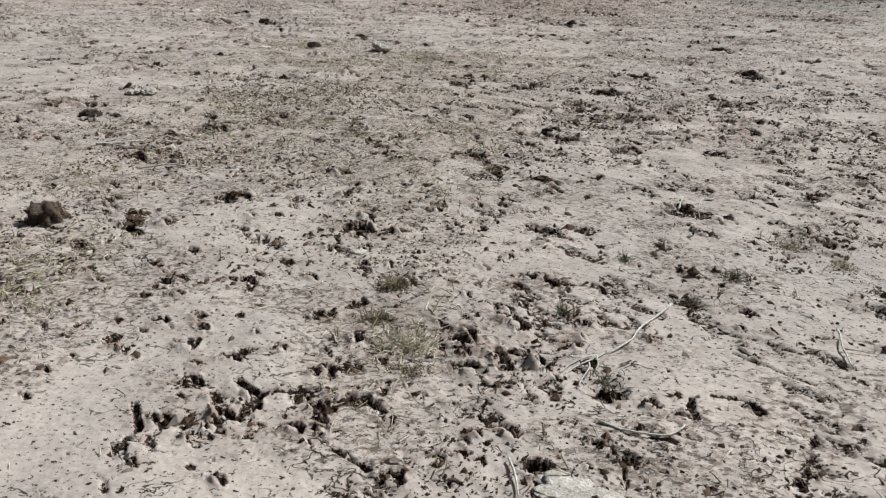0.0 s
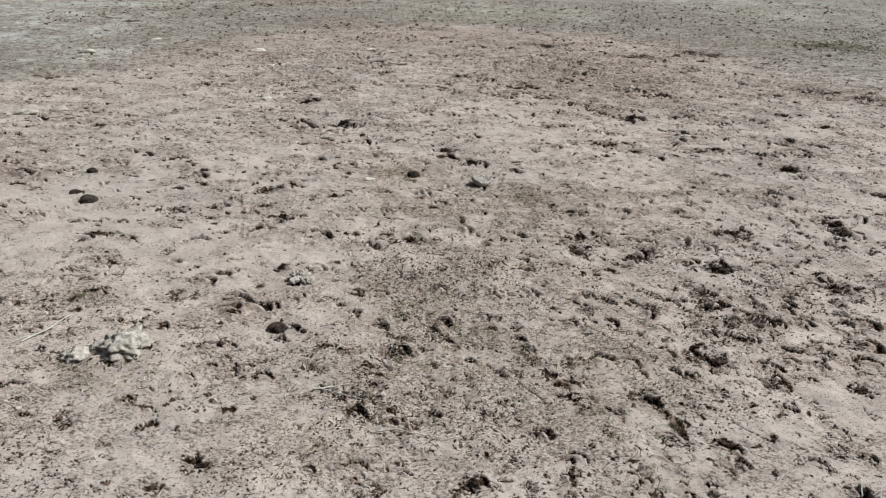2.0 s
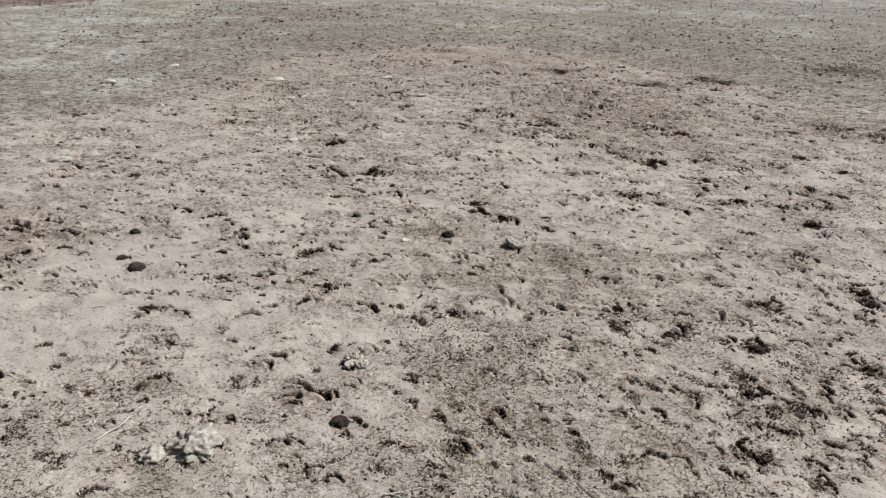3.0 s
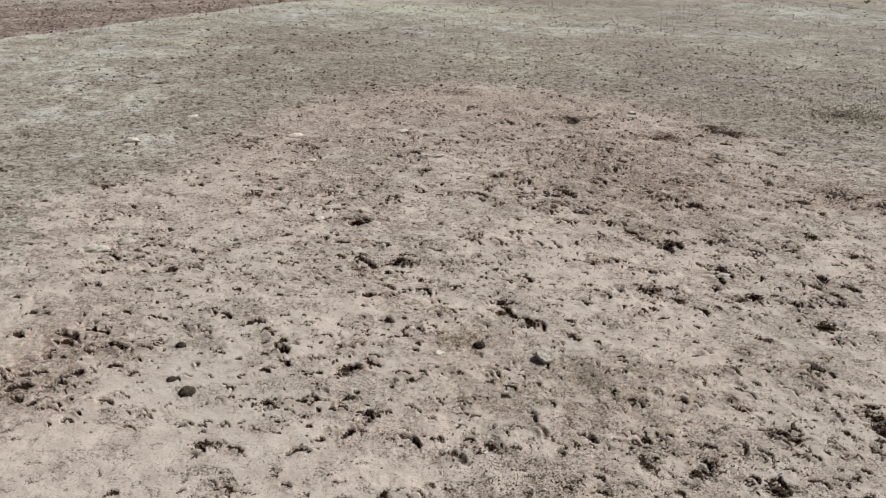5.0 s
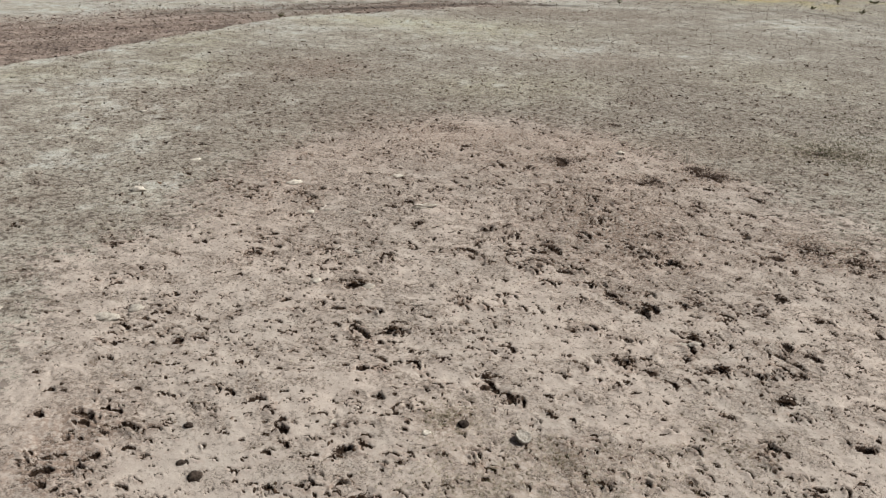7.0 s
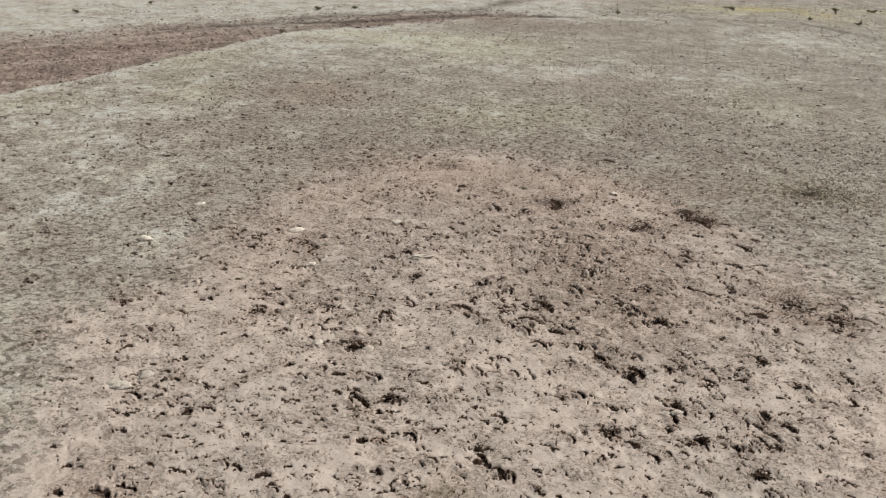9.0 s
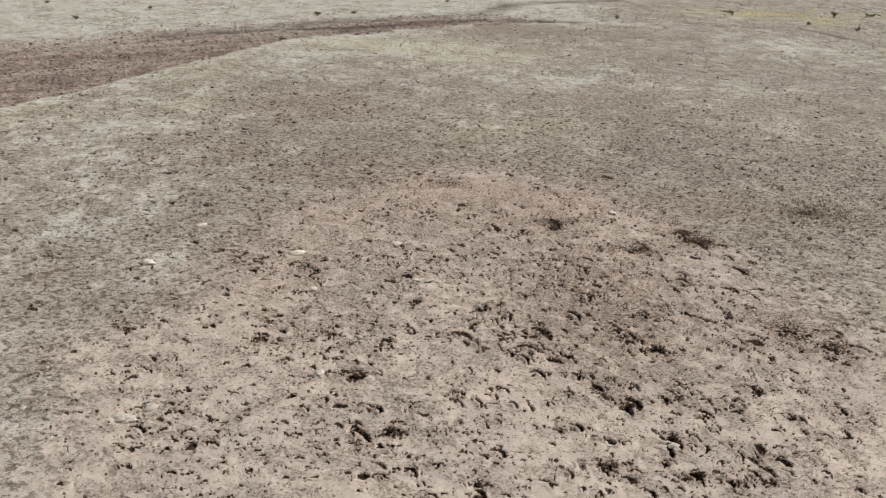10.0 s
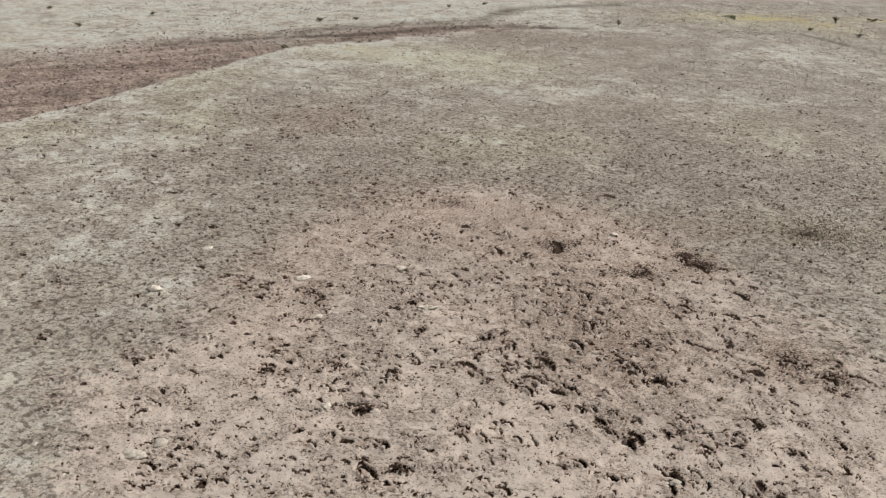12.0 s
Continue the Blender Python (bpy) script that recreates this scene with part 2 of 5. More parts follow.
# zones: x, y, half width, half depth, weight
TRODDEN = [(2.0, 9.6, 1.3, 1.6, 0.75), (1.6, 11.0, 2.0, 1.5, 0.5), (-1.6, 11.3, 0.7, 1.0, 0.4), (-2.0, 9.2, 1.1, 1.4, 0.5),
           (3.0, 7.9, 1.7, 1.4, 0.4), (-1.3, 7.2, 0.8, 1.0, 0.5), (4.7, 9.5, 0.5, 0.7, 0.6), (1.4, 4.6, 0.8, 0.7, 0.05),
           (-3.8, 4.75, 0.6, 0.8, 0.7), (0.75, 1.05, 0.14, 0.4, 0.6), (-0.15, 1.2, 0.25, 0.35, 0.6), (1.5, 2.9, 0.5, 0.9, 0.08), (-0.3, 2.5, 0.4, 0.4, 0.5),
           (-1.2, 4.5, 0.5, 0.5, 0.3), (7.3, 14.4, 0.9, 0.7, 0.7), (1.5, 13.1, 0.5, 0.4, 0.8), (0.3, 4.3, 1.0, 0.6, 0.15), (-0.6, 13.3, 2.4, 1.4, 0.45), (-2.7, 11.6, 1.3, 1.5, 0.4), (4.2, 13.4, 1.2, 1.1, 0.3)]
BARE = [(0.3, 7.4, 0.9, 0.6, 0.45), (-2.6, 4.2, 0.7, 0.6, 0.9), (0.4, 6.7, 0.7, 0.4, 0.4), (-1.85, 5.9, 0.4, 0.25, 0.6),
        (0.22, 0.78, 0.13, 0.2, 0.8), (0.07, 1.55, 0.14, 0.15, 0.6), (0.45, 0.62, 0.2, 0.07, 0.7), (1.27, 0.98, 0.1, 0.12, 0.6),
        (-1.6, 3.6, 0.5, 0.7, 0.4), (2.4, 7.0, 0.7, 0.5, 0.4), (3.4, 7.2, 0.5, 0.3, 0.4), (-1.5, 7.4, 0.5, 0.3, 0.3)]


def zone_sum(x, y, rows):
    out = 0.0
    for cx, cy, rx, ry, w in rows:
        out = out + w * np.exp(-(((x - cx) / rx) ** 2 + ((y - cy) / ry) ** 2))
    return out


def turf_field(x, y):
    """How much grazed turf covers the soil."""
    wob = value_noise(x, y, 2.6, 5, 0.6, 3.1)
    d = np.hypot((x - 0.55) / 4.95, np.maximum(y - 8.5, 0) / 6.6)
    return np.clip(smooth(d + wob * 0.24, 0.74, 1.38) * 0.95, 0, 1)


def trample_field(x, y):
    g = turf_field(x, y)
    f = 0.46 + 0.26 * value_noise(x, y, 0.9, 4, 0.6, 9.2) + 0.55 * zone_sum(x, y, TRODDEN) - 0.8 * zone_sum(x, y, BARE)
    return np.clip(f * (1 - 0.72 * g) - 0.10 * smooth(y, 16, 26), 0, 0.9)


NEAR_EDGE = np.array([(-60, -60), (-16, 12), (-13.1, 18.6), (-11.8, 21.1), (-10.6, 24.3), (-9.7, 26.4), (-8.7, 28.6), (-8.1, 30.1),
                      (-6.0, 31.9), (-3.7, 33.8), (-1.2, 36.0), (1.7, 37.5), (4.1, 38.9), (6.0, 39.8), (60, 60)])
FAR_EDGE = np.array([(-60, -5), (-25, 21.5), (-18.4, 27.5), (-15.2, 30.2), (-11.7, 33.3), (-9.2, 34.6), (-6.8, 36.3), (-4.1, 38.1),
                     (-1.7, 39.5), (0.3, 40.5), (1.8, 40.3), (4.2, 39.9), (6.0, 39.6), (60, 40)])


def tilled_field(x, y):
    """1 inside the strip of turned soil, which narrows to a track."""
    wob = 0.75 * value_noise(x, y, 1.3, 5, 0.7, 5.5)
    near = np.interp(x, NEAR_EDGE[:, 0], NEAR_EDGE[:, 1])
    far = np.interp(x, FAR_EDGE[:, 0], FAR_EDGE[:, 1])
    inside = smooth(y - near + wob, -0.15, 0.25) * smooth(far - y + wob, -0.3, 0.8)
    return inside * smooth(7.0 - x, 0, 2.5)


def near_line(x, y, pts):
    """Distance to a line of points."""
    best = np.full(np.broadcast(x, y).shape, 1e9)
    for (ax, ay), (bx, by) in zip(pts[:-1], pts[1:]):
        dx, dy = bx - ax, by - ay
        s = np.clip(((x - ax) * dx + (y - ay) * dy) / (dx * dx + dy * dy), 0, 1)
        best = np.minimum(best, np.hypot(x - ax - s * dx, y - ay - s * dy))
    return best


RUTS = [([(-13, 30.0), (-11, 31.4), (-8.8, 32.9), (-6.4, 33.9), (-3.9, 35.5), (0.2, 38.4), (4.1, 39.0), (5.5, 39.2)], 0.42, 1.15),
        ([(-9.0, 33.6), (-6.7, 35.7), (-4.0, 37.4), (0.3, 40.3), (1.3, 42.8), (2.2, 44.9), (5.7, 47.2), (9.3, 49.2)], 0.60, 0.75),
        ([(16.4, 41.6), (18.3, 40.6), (19.1, 38.2), (20.1, 36.2), (21.5, 33)], 0.3, 0.8),
        ([(9.6, 50.2), (10.9, 46.4)], 0.18, 0.5)]


def rut_field(x, y):
    out = np.zeros(np.broadcast(x, y).shape)
    wob = 0.75 + 0.45 * value_noise(x, y, 0.9, 3, 0.6, 8.8)
    for pts, half, w in RUTS:
        out = np.maximum(out, np.minimum(1, w * np.exp(-(near_line(x, y, pts) / half) ** 2) * np.clip(wob, 0, 1)))
    return out


def half_width(y):
    """Half the width of the finely modelled part of the field, which widens as it goes on."""
    y = np.clip(y, 0.4, 60)
    return np.minimum(0.42 + 0.72 * y, 0.95 + 0.62 * y)


def middle(y):
    return np.interp(y, (0.5, 1.0, 1.7, 3.0, 5.0), (0.82, 0.78, 0.45, -0.05, -0.40))


def outward(first, step, grow, end):
    """Steps that grow as they go out."""
    out = [first]
    while abs(out[-1]) < end:
        out.append(out[-1] + step)
        step *= grow
    return out


# grid lines: across as shares of the half width, along in metres
COLS = 336
inner = [k / COLS for k in range(COLS + 1)]
right = inner + outward(1.0, 1.2 / COLS, 1.13, 1500)[1:]
GU = np.array([-v for v in right[:0:-1]] + right)
ahead = [0.45]
while ahead[-1] < 60:
    y = ahead[-1]
    ahead.append(y + float(half_width(y)) * (1.25 if y < 2.5 else 1.6 if y < 13 else 2.3 if y < 22 else 3.3) / COLS)
ahead += outward(ahead[-1], 0.3, 1.25, 3000)[1:]
GY = np.array([0.45 - v for v in (outward(0.0, 0.012, 1.05, 2.5) + outward(2.8, 0.35, 1.3, 3000))[:0:-1]] + ahead)
UU, YY = np.meshgrid(GU, GY, indexing="ij")
XX = middle(YY) + half_width(YY) * UU


def share(x, y):
    return (x - middle(y)) / half_width(y)


TRAMPLE, GRASS, TILLED, RUT = trample_field(XX, YY), turf_field(XX, YY), tilled_field(XX, YY), rut_field(XX, YY)
# tone of the turf: x, y, half width, half depth, weight
PALE_TURF = [(-8.2, 19.9, 0.6, 1.2, 0.7), (-9.7, 17, 2.4, 2.2, 0.5), (-8, 13.8, 2.4, 1.6, 0.35), (-0.5, 29.2, 3.4, 2.6, 0.7), (1.1, 25, 3.5, 1.4, 0.4),
             (5.8, 26.4, 2.2, 2.0, 0.5), (8.3, 24.7, 2, 1, 0.6), (10.1, 25.8, 1, 0.8, 0.6), (8.8, 20.8, 1.7, 1.8, 0.6), (15, 35, 4, 3, 0.8),
             (-3.7, 30.5, 3.5, 2.2, 0.8), (-6.7, 27.2, 2, 2, 0.7), (3.2, 25.4, 1, 1, 0.5)]
BROWN_TURF = [(-4.7, 21.4, 2, 2, 0.8), (-1.6, 16.5, 1.8, 1.8, 0.8), (-4, 15.7, 1.5, 2, 0.6), (5.6, 17.3, 2.6, 2.8, 0.5), (5.2, 13.7, 2, 2, 0.5),
              (4.5, 22, 3.5, 2.2, 0.5), (3, 36, 8, 1.8, 0.9), (-6, 17.3, 1.8, 1.8, 0.4), (1.3, 16.6, 1.8, 1.4, 0.5), (2.2, 10.2, 1.8, 1.8, 0.6), (9, 17, 4, 4, 0.45), (11, 24, 5, 4, 0.35), (6, 29, 5, 3, 0.3)]
edge_gap = np.interp(XX, NEAR_EDGE[:, 0], NEAR_EDGE[:, 1]) - YY
past_gap = YY - np.interp(XX, FAR_EDGE[:, 0], FAR_EDGE[:, 1])
TONE = zone_sum(XX, YY, PALE_TURF) - zone_sum(XX, YY, BROWN_TURF) + 0.9 * np.exp(-(edge_gap / 1.3) ** 2) * (edge_gap > -0.3) * (XX < 0)
TONE += 0.9 * smooth(past_gap, -6.0, 0.5) * smooth(11 - XX, 0, 7) + 0.25 * value_noise(XX, YY, 2.5, 4, 0.6, 18.0)
OLIVE = zone_sum(XX, YY, [(0.1, 28.7, 3, 2, 0.8), (-4, 30.5, 3, 1.6, 0.9), (0, 19, 1.8, 1.6, 0.6), (2.4, 20, 1.5, 1.5, 0.5), (9, 22, 2.5, 2.5, 0.4),
                          (-8.2, 20.2, 1.2, 1.2, 0.7), (16, 44.5, 5, 1.6, 0.8), (-9.7, 24.5, 1.4, 2.5, 0.8), (1, 31, 4, 1.5, 0.5), (-12, 18.5, 1.5, 1.5, 0.6), (7, 14.6, 1.5, 1, 0.4)])
RUDDY = zone_sum(XX, YY, [(-4.7, 20.8, 1.8, 1.6, 0.9), (-1.3, 14.8, 1.8, 1.4, 0.9), (0.8, 15.2, 1.8, 0.8, 0.7), (4, 24, 3, 1.5, 0.5), (-7, 16, 1.5, 1.5, 0.35), (3, 36, 6, 2, 0.5)])
STRAWY = np.zeros_like(XX)
for cx, cy, rx, ry, w in [(18, 46.0, 4.5, 1.7, 0.95), (21, 43, 1.2, 2.0, 0.6), (25, 48, 3, 1, 0.5), (-6, 31, 1.5, 1, 0.25)]:
    STRAWY += w * np.exp(-(((XX - cx) / rx) ** 2 + ((YY - cy) / ry) ** 2)) * np.clip(0.6 + value_noise(XX, YY, 0.8, 3, 0.6, 4.4), 0, 1)
ZZ = 0.012 * value_noise(XX, YY, 2.4, 3, 0.5, 1.0) * smooth(40 - np.abs(XX) - YY, 0, 10)
ZZ += (0.004 + 0.008 * TRAMPLE) * value_noise(XX, YY, 0.22, 4, 0.55, 2.0)
ZZ += 0.05 * TILLED * value_noise(XX, YY, 0.6, 4, 0.7, 6.0) - 0.04 * RUT


def cleft_field(x, y, wave, shift):
    """Broken clefts between trodden plates, drawn out across the slope of the hoof marks."""
    c, q = math.cos(radians(-42)), math.sin(radians(-42))
    slant = value_noise((x * c + y * q) / 1.6, -x * q + y * c, wave, 4, 0.62, shift)
    level = value_noise(x / 1.5, y, wave, 4, 0.62, shift + 1.7)
    k = smooth(x + 0.15 * y, -1.5, 1.5)
    return slant * k + level * (1 - k)


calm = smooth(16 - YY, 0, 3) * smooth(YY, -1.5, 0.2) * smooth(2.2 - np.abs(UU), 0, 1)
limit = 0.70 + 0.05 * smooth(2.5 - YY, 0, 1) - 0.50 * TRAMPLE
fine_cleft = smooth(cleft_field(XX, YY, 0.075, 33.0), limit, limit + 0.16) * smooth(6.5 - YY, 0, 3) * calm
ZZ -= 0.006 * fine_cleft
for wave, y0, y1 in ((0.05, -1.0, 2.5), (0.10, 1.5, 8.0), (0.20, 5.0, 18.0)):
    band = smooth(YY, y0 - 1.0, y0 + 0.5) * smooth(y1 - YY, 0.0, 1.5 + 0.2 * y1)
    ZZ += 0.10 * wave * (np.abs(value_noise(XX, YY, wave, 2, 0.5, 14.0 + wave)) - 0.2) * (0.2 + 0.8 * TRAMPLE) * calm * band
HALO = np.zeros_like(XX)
# how dark hollows are coloured: dung in them, and shade put into the colour
DUNG_AND_SHADE = 0.42 * fine_cleft


def window(cx, cy, r):
    ys = np.array([cy - r, cy, cy + r])
    i0, i1 = np.searchsorted(GU, (share(cx - r, ys).min(), share(cx + r, ys).max()))
    j0, j1 = np.searchsorted(GY, (cy - r, cy + r))
    return slice(i0, i1), slice(j0, j1)


def stamp_print(cx, cy, length, width, turn, depth, fill):
    """A hoof print: a steep-walled, uneven hollow; in most the clay pushed up on one side leaves only a crescent open."""
    w = window(cx, cy, length * 2.4)
    x, y = XX[w] - cx, YY[w] - cy
    if x.size == 0:
        return
    u = x * math.cos(turn) + y * math.sin(turn)
    v = -x * math.sin(turn) + y * math.cos(turn)
    v = v + 0.35 * u * u / length
    if cy > 4.0:  # older and shallower out here: slimmer, and many hold clean clay
        width *= 0.84
        depth *= 1.25
        fill *= 0.5 if rng.random() < 0.2 else 1.2
    round_d = np.hypot(u / length, v / width)
    near = 1 - float(smooth(cy, 1.6, 3.2))
    ragged = value_noise(XX[w], YY[w], length * (0.85 - 0.2 * near), 4, 0.65, cx)
    d = round_d + (0.5 + 0.22 * near) * ragged
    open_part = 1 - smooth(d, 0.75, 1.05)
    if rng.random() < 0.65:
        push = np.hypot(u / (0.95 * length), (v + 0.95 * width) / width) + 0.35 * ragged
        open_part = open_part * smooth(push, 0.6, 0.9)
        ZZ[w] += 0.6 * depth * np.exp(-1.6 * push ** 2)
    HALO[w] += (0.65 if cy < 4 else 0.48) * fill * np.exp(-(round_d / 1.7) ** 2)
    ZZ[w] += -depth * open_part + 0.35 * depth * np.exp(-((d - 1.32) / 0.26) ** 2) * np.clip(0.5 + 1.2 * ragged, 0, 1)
    # the open part takes a dark colour for dung and its own shade
    DUNG_AND_SHADE[w] = np.maximum(DUNG_AND_SHADE[w], fill * open_part)


def slant_at(x, y):
    """The way the prints lie: level on one side of the field, aslant on the other."""
    return -0.75 * float(smooth(x + 0.15 * y, -1.5, 1.5))


def stamp_group(x, y, h):
    """A deep print and the lesser ones trodden beside it."""
    stamp_print(x, y, h, h * rng.uniform(0.42, 0.6), rng.normal(slant_at(x, y), 0.25), min(0.04, (0.9 if y < 2 else 0.45) * h), rng.uniform(1.1, 1.4))
    for _ in range(rng.integers(1, 4)):
        q, k = rng.uniform(0, 6.283), h * rng.uniform(0.25, 0.55)
        stamp_print(x + 1.05 * h * math.cos(q), y + 0.9 * h * math.sin(q), k, k * rng.uniform(0.35, 0.6), rng.normal(slant_at(x, y), 0.4),
                    min(0.02, 0.4 * k), rng.uniform(0.8, 1.2))


def stamp_crack(pts, half, depth):
    a = np.array(pts)
    c, r = a.mean(0), np.ptp(a, 0).max() / 2 + 0.05
    w = window(c[0], c[1], r)
    if XX[w].size == 0:
        return
    wob = 0.012 * value_noise(XX[w], YY[w], 0.06, 3, 0.6, 7.7)
    d = near_line(XX[w] + wob, YY[w] - wob, pts)
    ZZ[w] -= depth * (1 - smooth(d, half * 0.6, half * 1.6))
    # the crack's shade is painted on, as the groove is so narrow
    DUNG_AND_SHADE[w] = np.maximum(DUNG_AND_SHADE[w], 0.85 * (1 - smooth(d, half * 0.8, half * 1.8)))


# shallow prints all over the trodden ground
for _ in range(3000):
    y = 0.5 + 14.5 * rng.random()
    x = rng.uniform(-1.2 - 0.42 * y, 1.6 + 0.42 * y)
    tread = float(trample_field(np.array(x), np.array(y)))
    if rng.random() > 0.05 + 0.85 * tread:
        continue
    s = 0.032 * math.exp(rng.normal(0.5, 0.4)) * float(np.interp(y, (0.5, 1.5, 5.0), (0.28, 0.42, 0.75)))
    stamp_print(x, y, s, s * rng.uniform(0.32, 0.55), rng.normal(slant_at(x, y), 0.35), s * rng.uniform(0.2, 0.4), rng.uniform(0.4, 0.95))
# the deep prints that stand out, from near to far: x, y, half length
DEEP = []
DEEP += [(0.9, 0.69, 0.01), (1.39, 0.69, 0.012), (1.18, 0.7, 0.011), (0.44, 0.72, 0.012), (0.53, 0.72, 0.011), (1.08, 0.73, 0.012),
         (0.89, 0.75, 0.014), (1.38, 0.75, 0.007), (0.42, 0.76, 0.013), (1.49, 0.76, 0.013), (0.47, 0.78, 0.018), (0.84, 0.78, 0.009),
         (1.38, 0.79, 0.008), (0.69, 0.81, 0.011), (0.6, 0.83, 0.015), (0.5, 0.84, 0.014), (0.4, 0.87, 0.016), (1.13, 0.89, 0.02),
         (1.59, 0.95, 0.011), (0.23, 0.96, 0.015), (0.95, 0.96, 0.015), (1.02, 0.98, 0.021), (0.1, 1, 0.013), (0.86, 1.01, 0.013),
         (0.66, 1.04, 0.014), (1.1, 1.08, 0.016), (0.03, 1.12, 0.017), (1.5, 1.12, 0.012), (0.94, 1.19, 0.02), (1.36, 1.22, 0.018),
         (0.03, 1.25, 0.015), (0.99, 1.29, 0.016), (1.07, 1.31, 0.019)]
DEEP += [(1.41, 1.42, 0.02), (0.68, 1.59, 0.027), (-0.06, 1.6, 0.03), (0.58, 1.62, 0.04), (1.08, 1.65, 0.041), (1.52, 1.69, 0.033),
         (0.33, 1.7, 0.016), (1.62, 1.82, 0.035), (0.18, 1.86, 0.034), (1.52, 1.88, 0.046), (1.14, 2.1, 0.046), (-1.13, 2.18, 0.018),
         (-0.81, 2.19, 0.028), (-1.07, 2.2, 0.014), (-0.31, 2.22, 0.046), (-0.17, 2.22, 0.023), (-1.24, 2.23, 0.027),
         (0.97, 2.23, 0.033), (1.95, 2.25, 0.021), (2.21, 2.28, 0.042), (-0.93, 2.28, 0.019), (-1.1, 2.29, 0.016), (-0.53, 2.29, 0.033),
         (0.92, 2.29, 0.029), (0.6, 2.3, 0.024), (0.56, 2.37, 0.029), (0.9, 2.38, 0.039), (-0.27, 2.4, 0.025), (2.01, 2.44, 0.049),
         (-0.75, 2.44, 0.044), (1.84, 2.49, 0.032), (-0.86, 2.49, 0.05), (-0.99, 2.5, 0.025)]
DEEP += [(1.11, 2.52, 0.018), (1.51, 2.53, 0.036), (0.49, 2.53, 0.036), (1.11, 2.58, 0.026), (1.51, 2.59, 0.036), (-0.43, 2.65, 0.036),
         (0.42, 2.65, 0.023), (1.52, 2.69, 0.043), (1.75, 2.7, 0.043), (1.23, 2.71, 0.059), (0.39, 2.71, 0.032), (1.2, 2.77, 0.039),
         (1.79, 2.79, 0.035), (0.04, 2.8, 0.033), (-0.05, 2.83, 0.028), (1.79, 2.86, 0.039), (2.24, 2.86, 0.046),
         (-0.29, 2.91, 0.045), (1.46, 2.92, 0.034), (-1.06, 2.95, 0.04), (0.02, 2.98, 0.052), (0.64, 3.01, 0.052), (0.37, 3.06, 0.035),
         (1.68, 3.09, 0.042), (1.47, 3.1, 0.054), (1.84, 3.1, 0.054), (2.17, 3.11, 0.061), (-1.84, 3.15, 0.03), (1.53, 3.2, 0.039),
         (-2.08, 3.25, 0.03), (-0.31, 3.25, 0.037), (1.46, 3.26, 0.056)]
DEEP += [(0.27, 3.27, 0.043), (-0.83, 3.37, 0.039), (-0.94, 3.48, 0.038), (-1.92, 3.49, 0.045), (2.2, 3.53, 0.074), (-0.5, 3.58, 0.027),
         (-1.25, 3.59, 0.033), (-0.63, 3.61, 0.027), (-1.64, 3.62, 0.026), (2.18, 3.65, 0.048), (0.96, 3.65, 0.034), (1.63, 3.78, 0.056),
         (1.47, 3.8, 0.057), (-2.19, 3.83, 0.055), (-1.97, 3.85, 0.048), (2.83, 3.91, 0.069), (1.21, 3.92, 0.051), (-2.26, 4.06, 0.033),
         (0.04, 4.09, 0.037), (-2.12, 4.1, 0.025), (0.77, 4.12, 0.038), (1.81, 4.19, 0.065), (-3.54, 4.21, 0.042), (1.93, 4.22, 0.052),
         (-3.69, 4.26, 0.068), (-0.66, 4.27, 0.043), (-1.12, 4.28, 0.061), (1.78, 4.3, 0.071), (2.58, 4.36, 0.072), (-1.89, 4.37, 0.07),
         (2.69, 4.38, 0.1), (-3.78, 4.42, 0.087), (-0.62, 4.46, 0.045)]
DEEP += [(-3.5, 4.47, 0.087), (-3.97, 4.5, 0.061), (0.9, 4.58, 0.064), (-3.98, 4.61, 0.062), (1.25, 4.61, 0.046), (2.68, 4.65, 0.066),
         (-0.98, 4.71, 0.046), (-0.06, 4.71, 0.046), (-1.43, 4.74, 0.046), (-3.77, 4.81, 0.046), (-0.92, 4.82, 0.066),
         (-1.33, 4.86, 0.104), (-1.17, 4.91, 0.057), (2.35, 5.01, 0.07), (1.77, 5.07, 0.079), (-4.17, 5.1, 0.072),
         (-3.65, 5.1, 0.058), (-3.79, 5.13, 0.145), (3.74, 5.14, 0.101), (3.32, 5.19, 0.092), (-2.1, 5.28, 0.05),
         (-0.84, 5.3, 0.04), (3.19, 5.31, 0.073), (-0.83, 5.47, 0.073), (-1.81, 5.48, 0.051), (0.52, 5.5, 0.053),
         (-1.15, 5.62, 0.074), (2.94, 5.62, 0.087), (1.36, 5.66, 0.054), (0.25, 5.66, 0.086)]
DEEP += [(1.67, 5.73, 0.055), (0.12, 5.74, 0.065), (2.81, 5.88, 0.09), (-0.06, 5.92, 0.078), (-3.44, 5.93, 0.065), (2.97, 5.94, 0.057),
         (-2.19, 5.97, 0.033), (-2.6, 6.04, 0.044), (1.83, 6.04, 0.057), (-1.34, 6.05, 0.089), (-1.15, 6.07, 0.078), (2.8, 6.12, 0.047),
         (-0.81, 6.15, 0.079), (1.66, 6.22, 0.047), (-4.13, 6.28, 0.056), (3.25, 6.32, 0.06), (2.38, 6.34, 0.107), (1.39, 6.41, 0.096),
         (-0.01, 6.45, 0.059), (-2.23, 6.64, 0.072), (3.5, 6.67, 0.088), (-1.46, 6.72, 0.121), (2.18, 6.73, 0.116), (2.44, 6.8, 0.063),
         (3.71, 6.8, 0.051), (-5.26, 6.8, 0.054), (-1.1, 6.82, 0.111), (2.26, 6.9, 0.127), (-3.71, 6.93, 0.055), (1.15, 7.04, 0.116),
         (-2.21, 7.1, 0.088), (-1.32, 7.13, 0.099), (-1.82, 7.19, 0.099)]
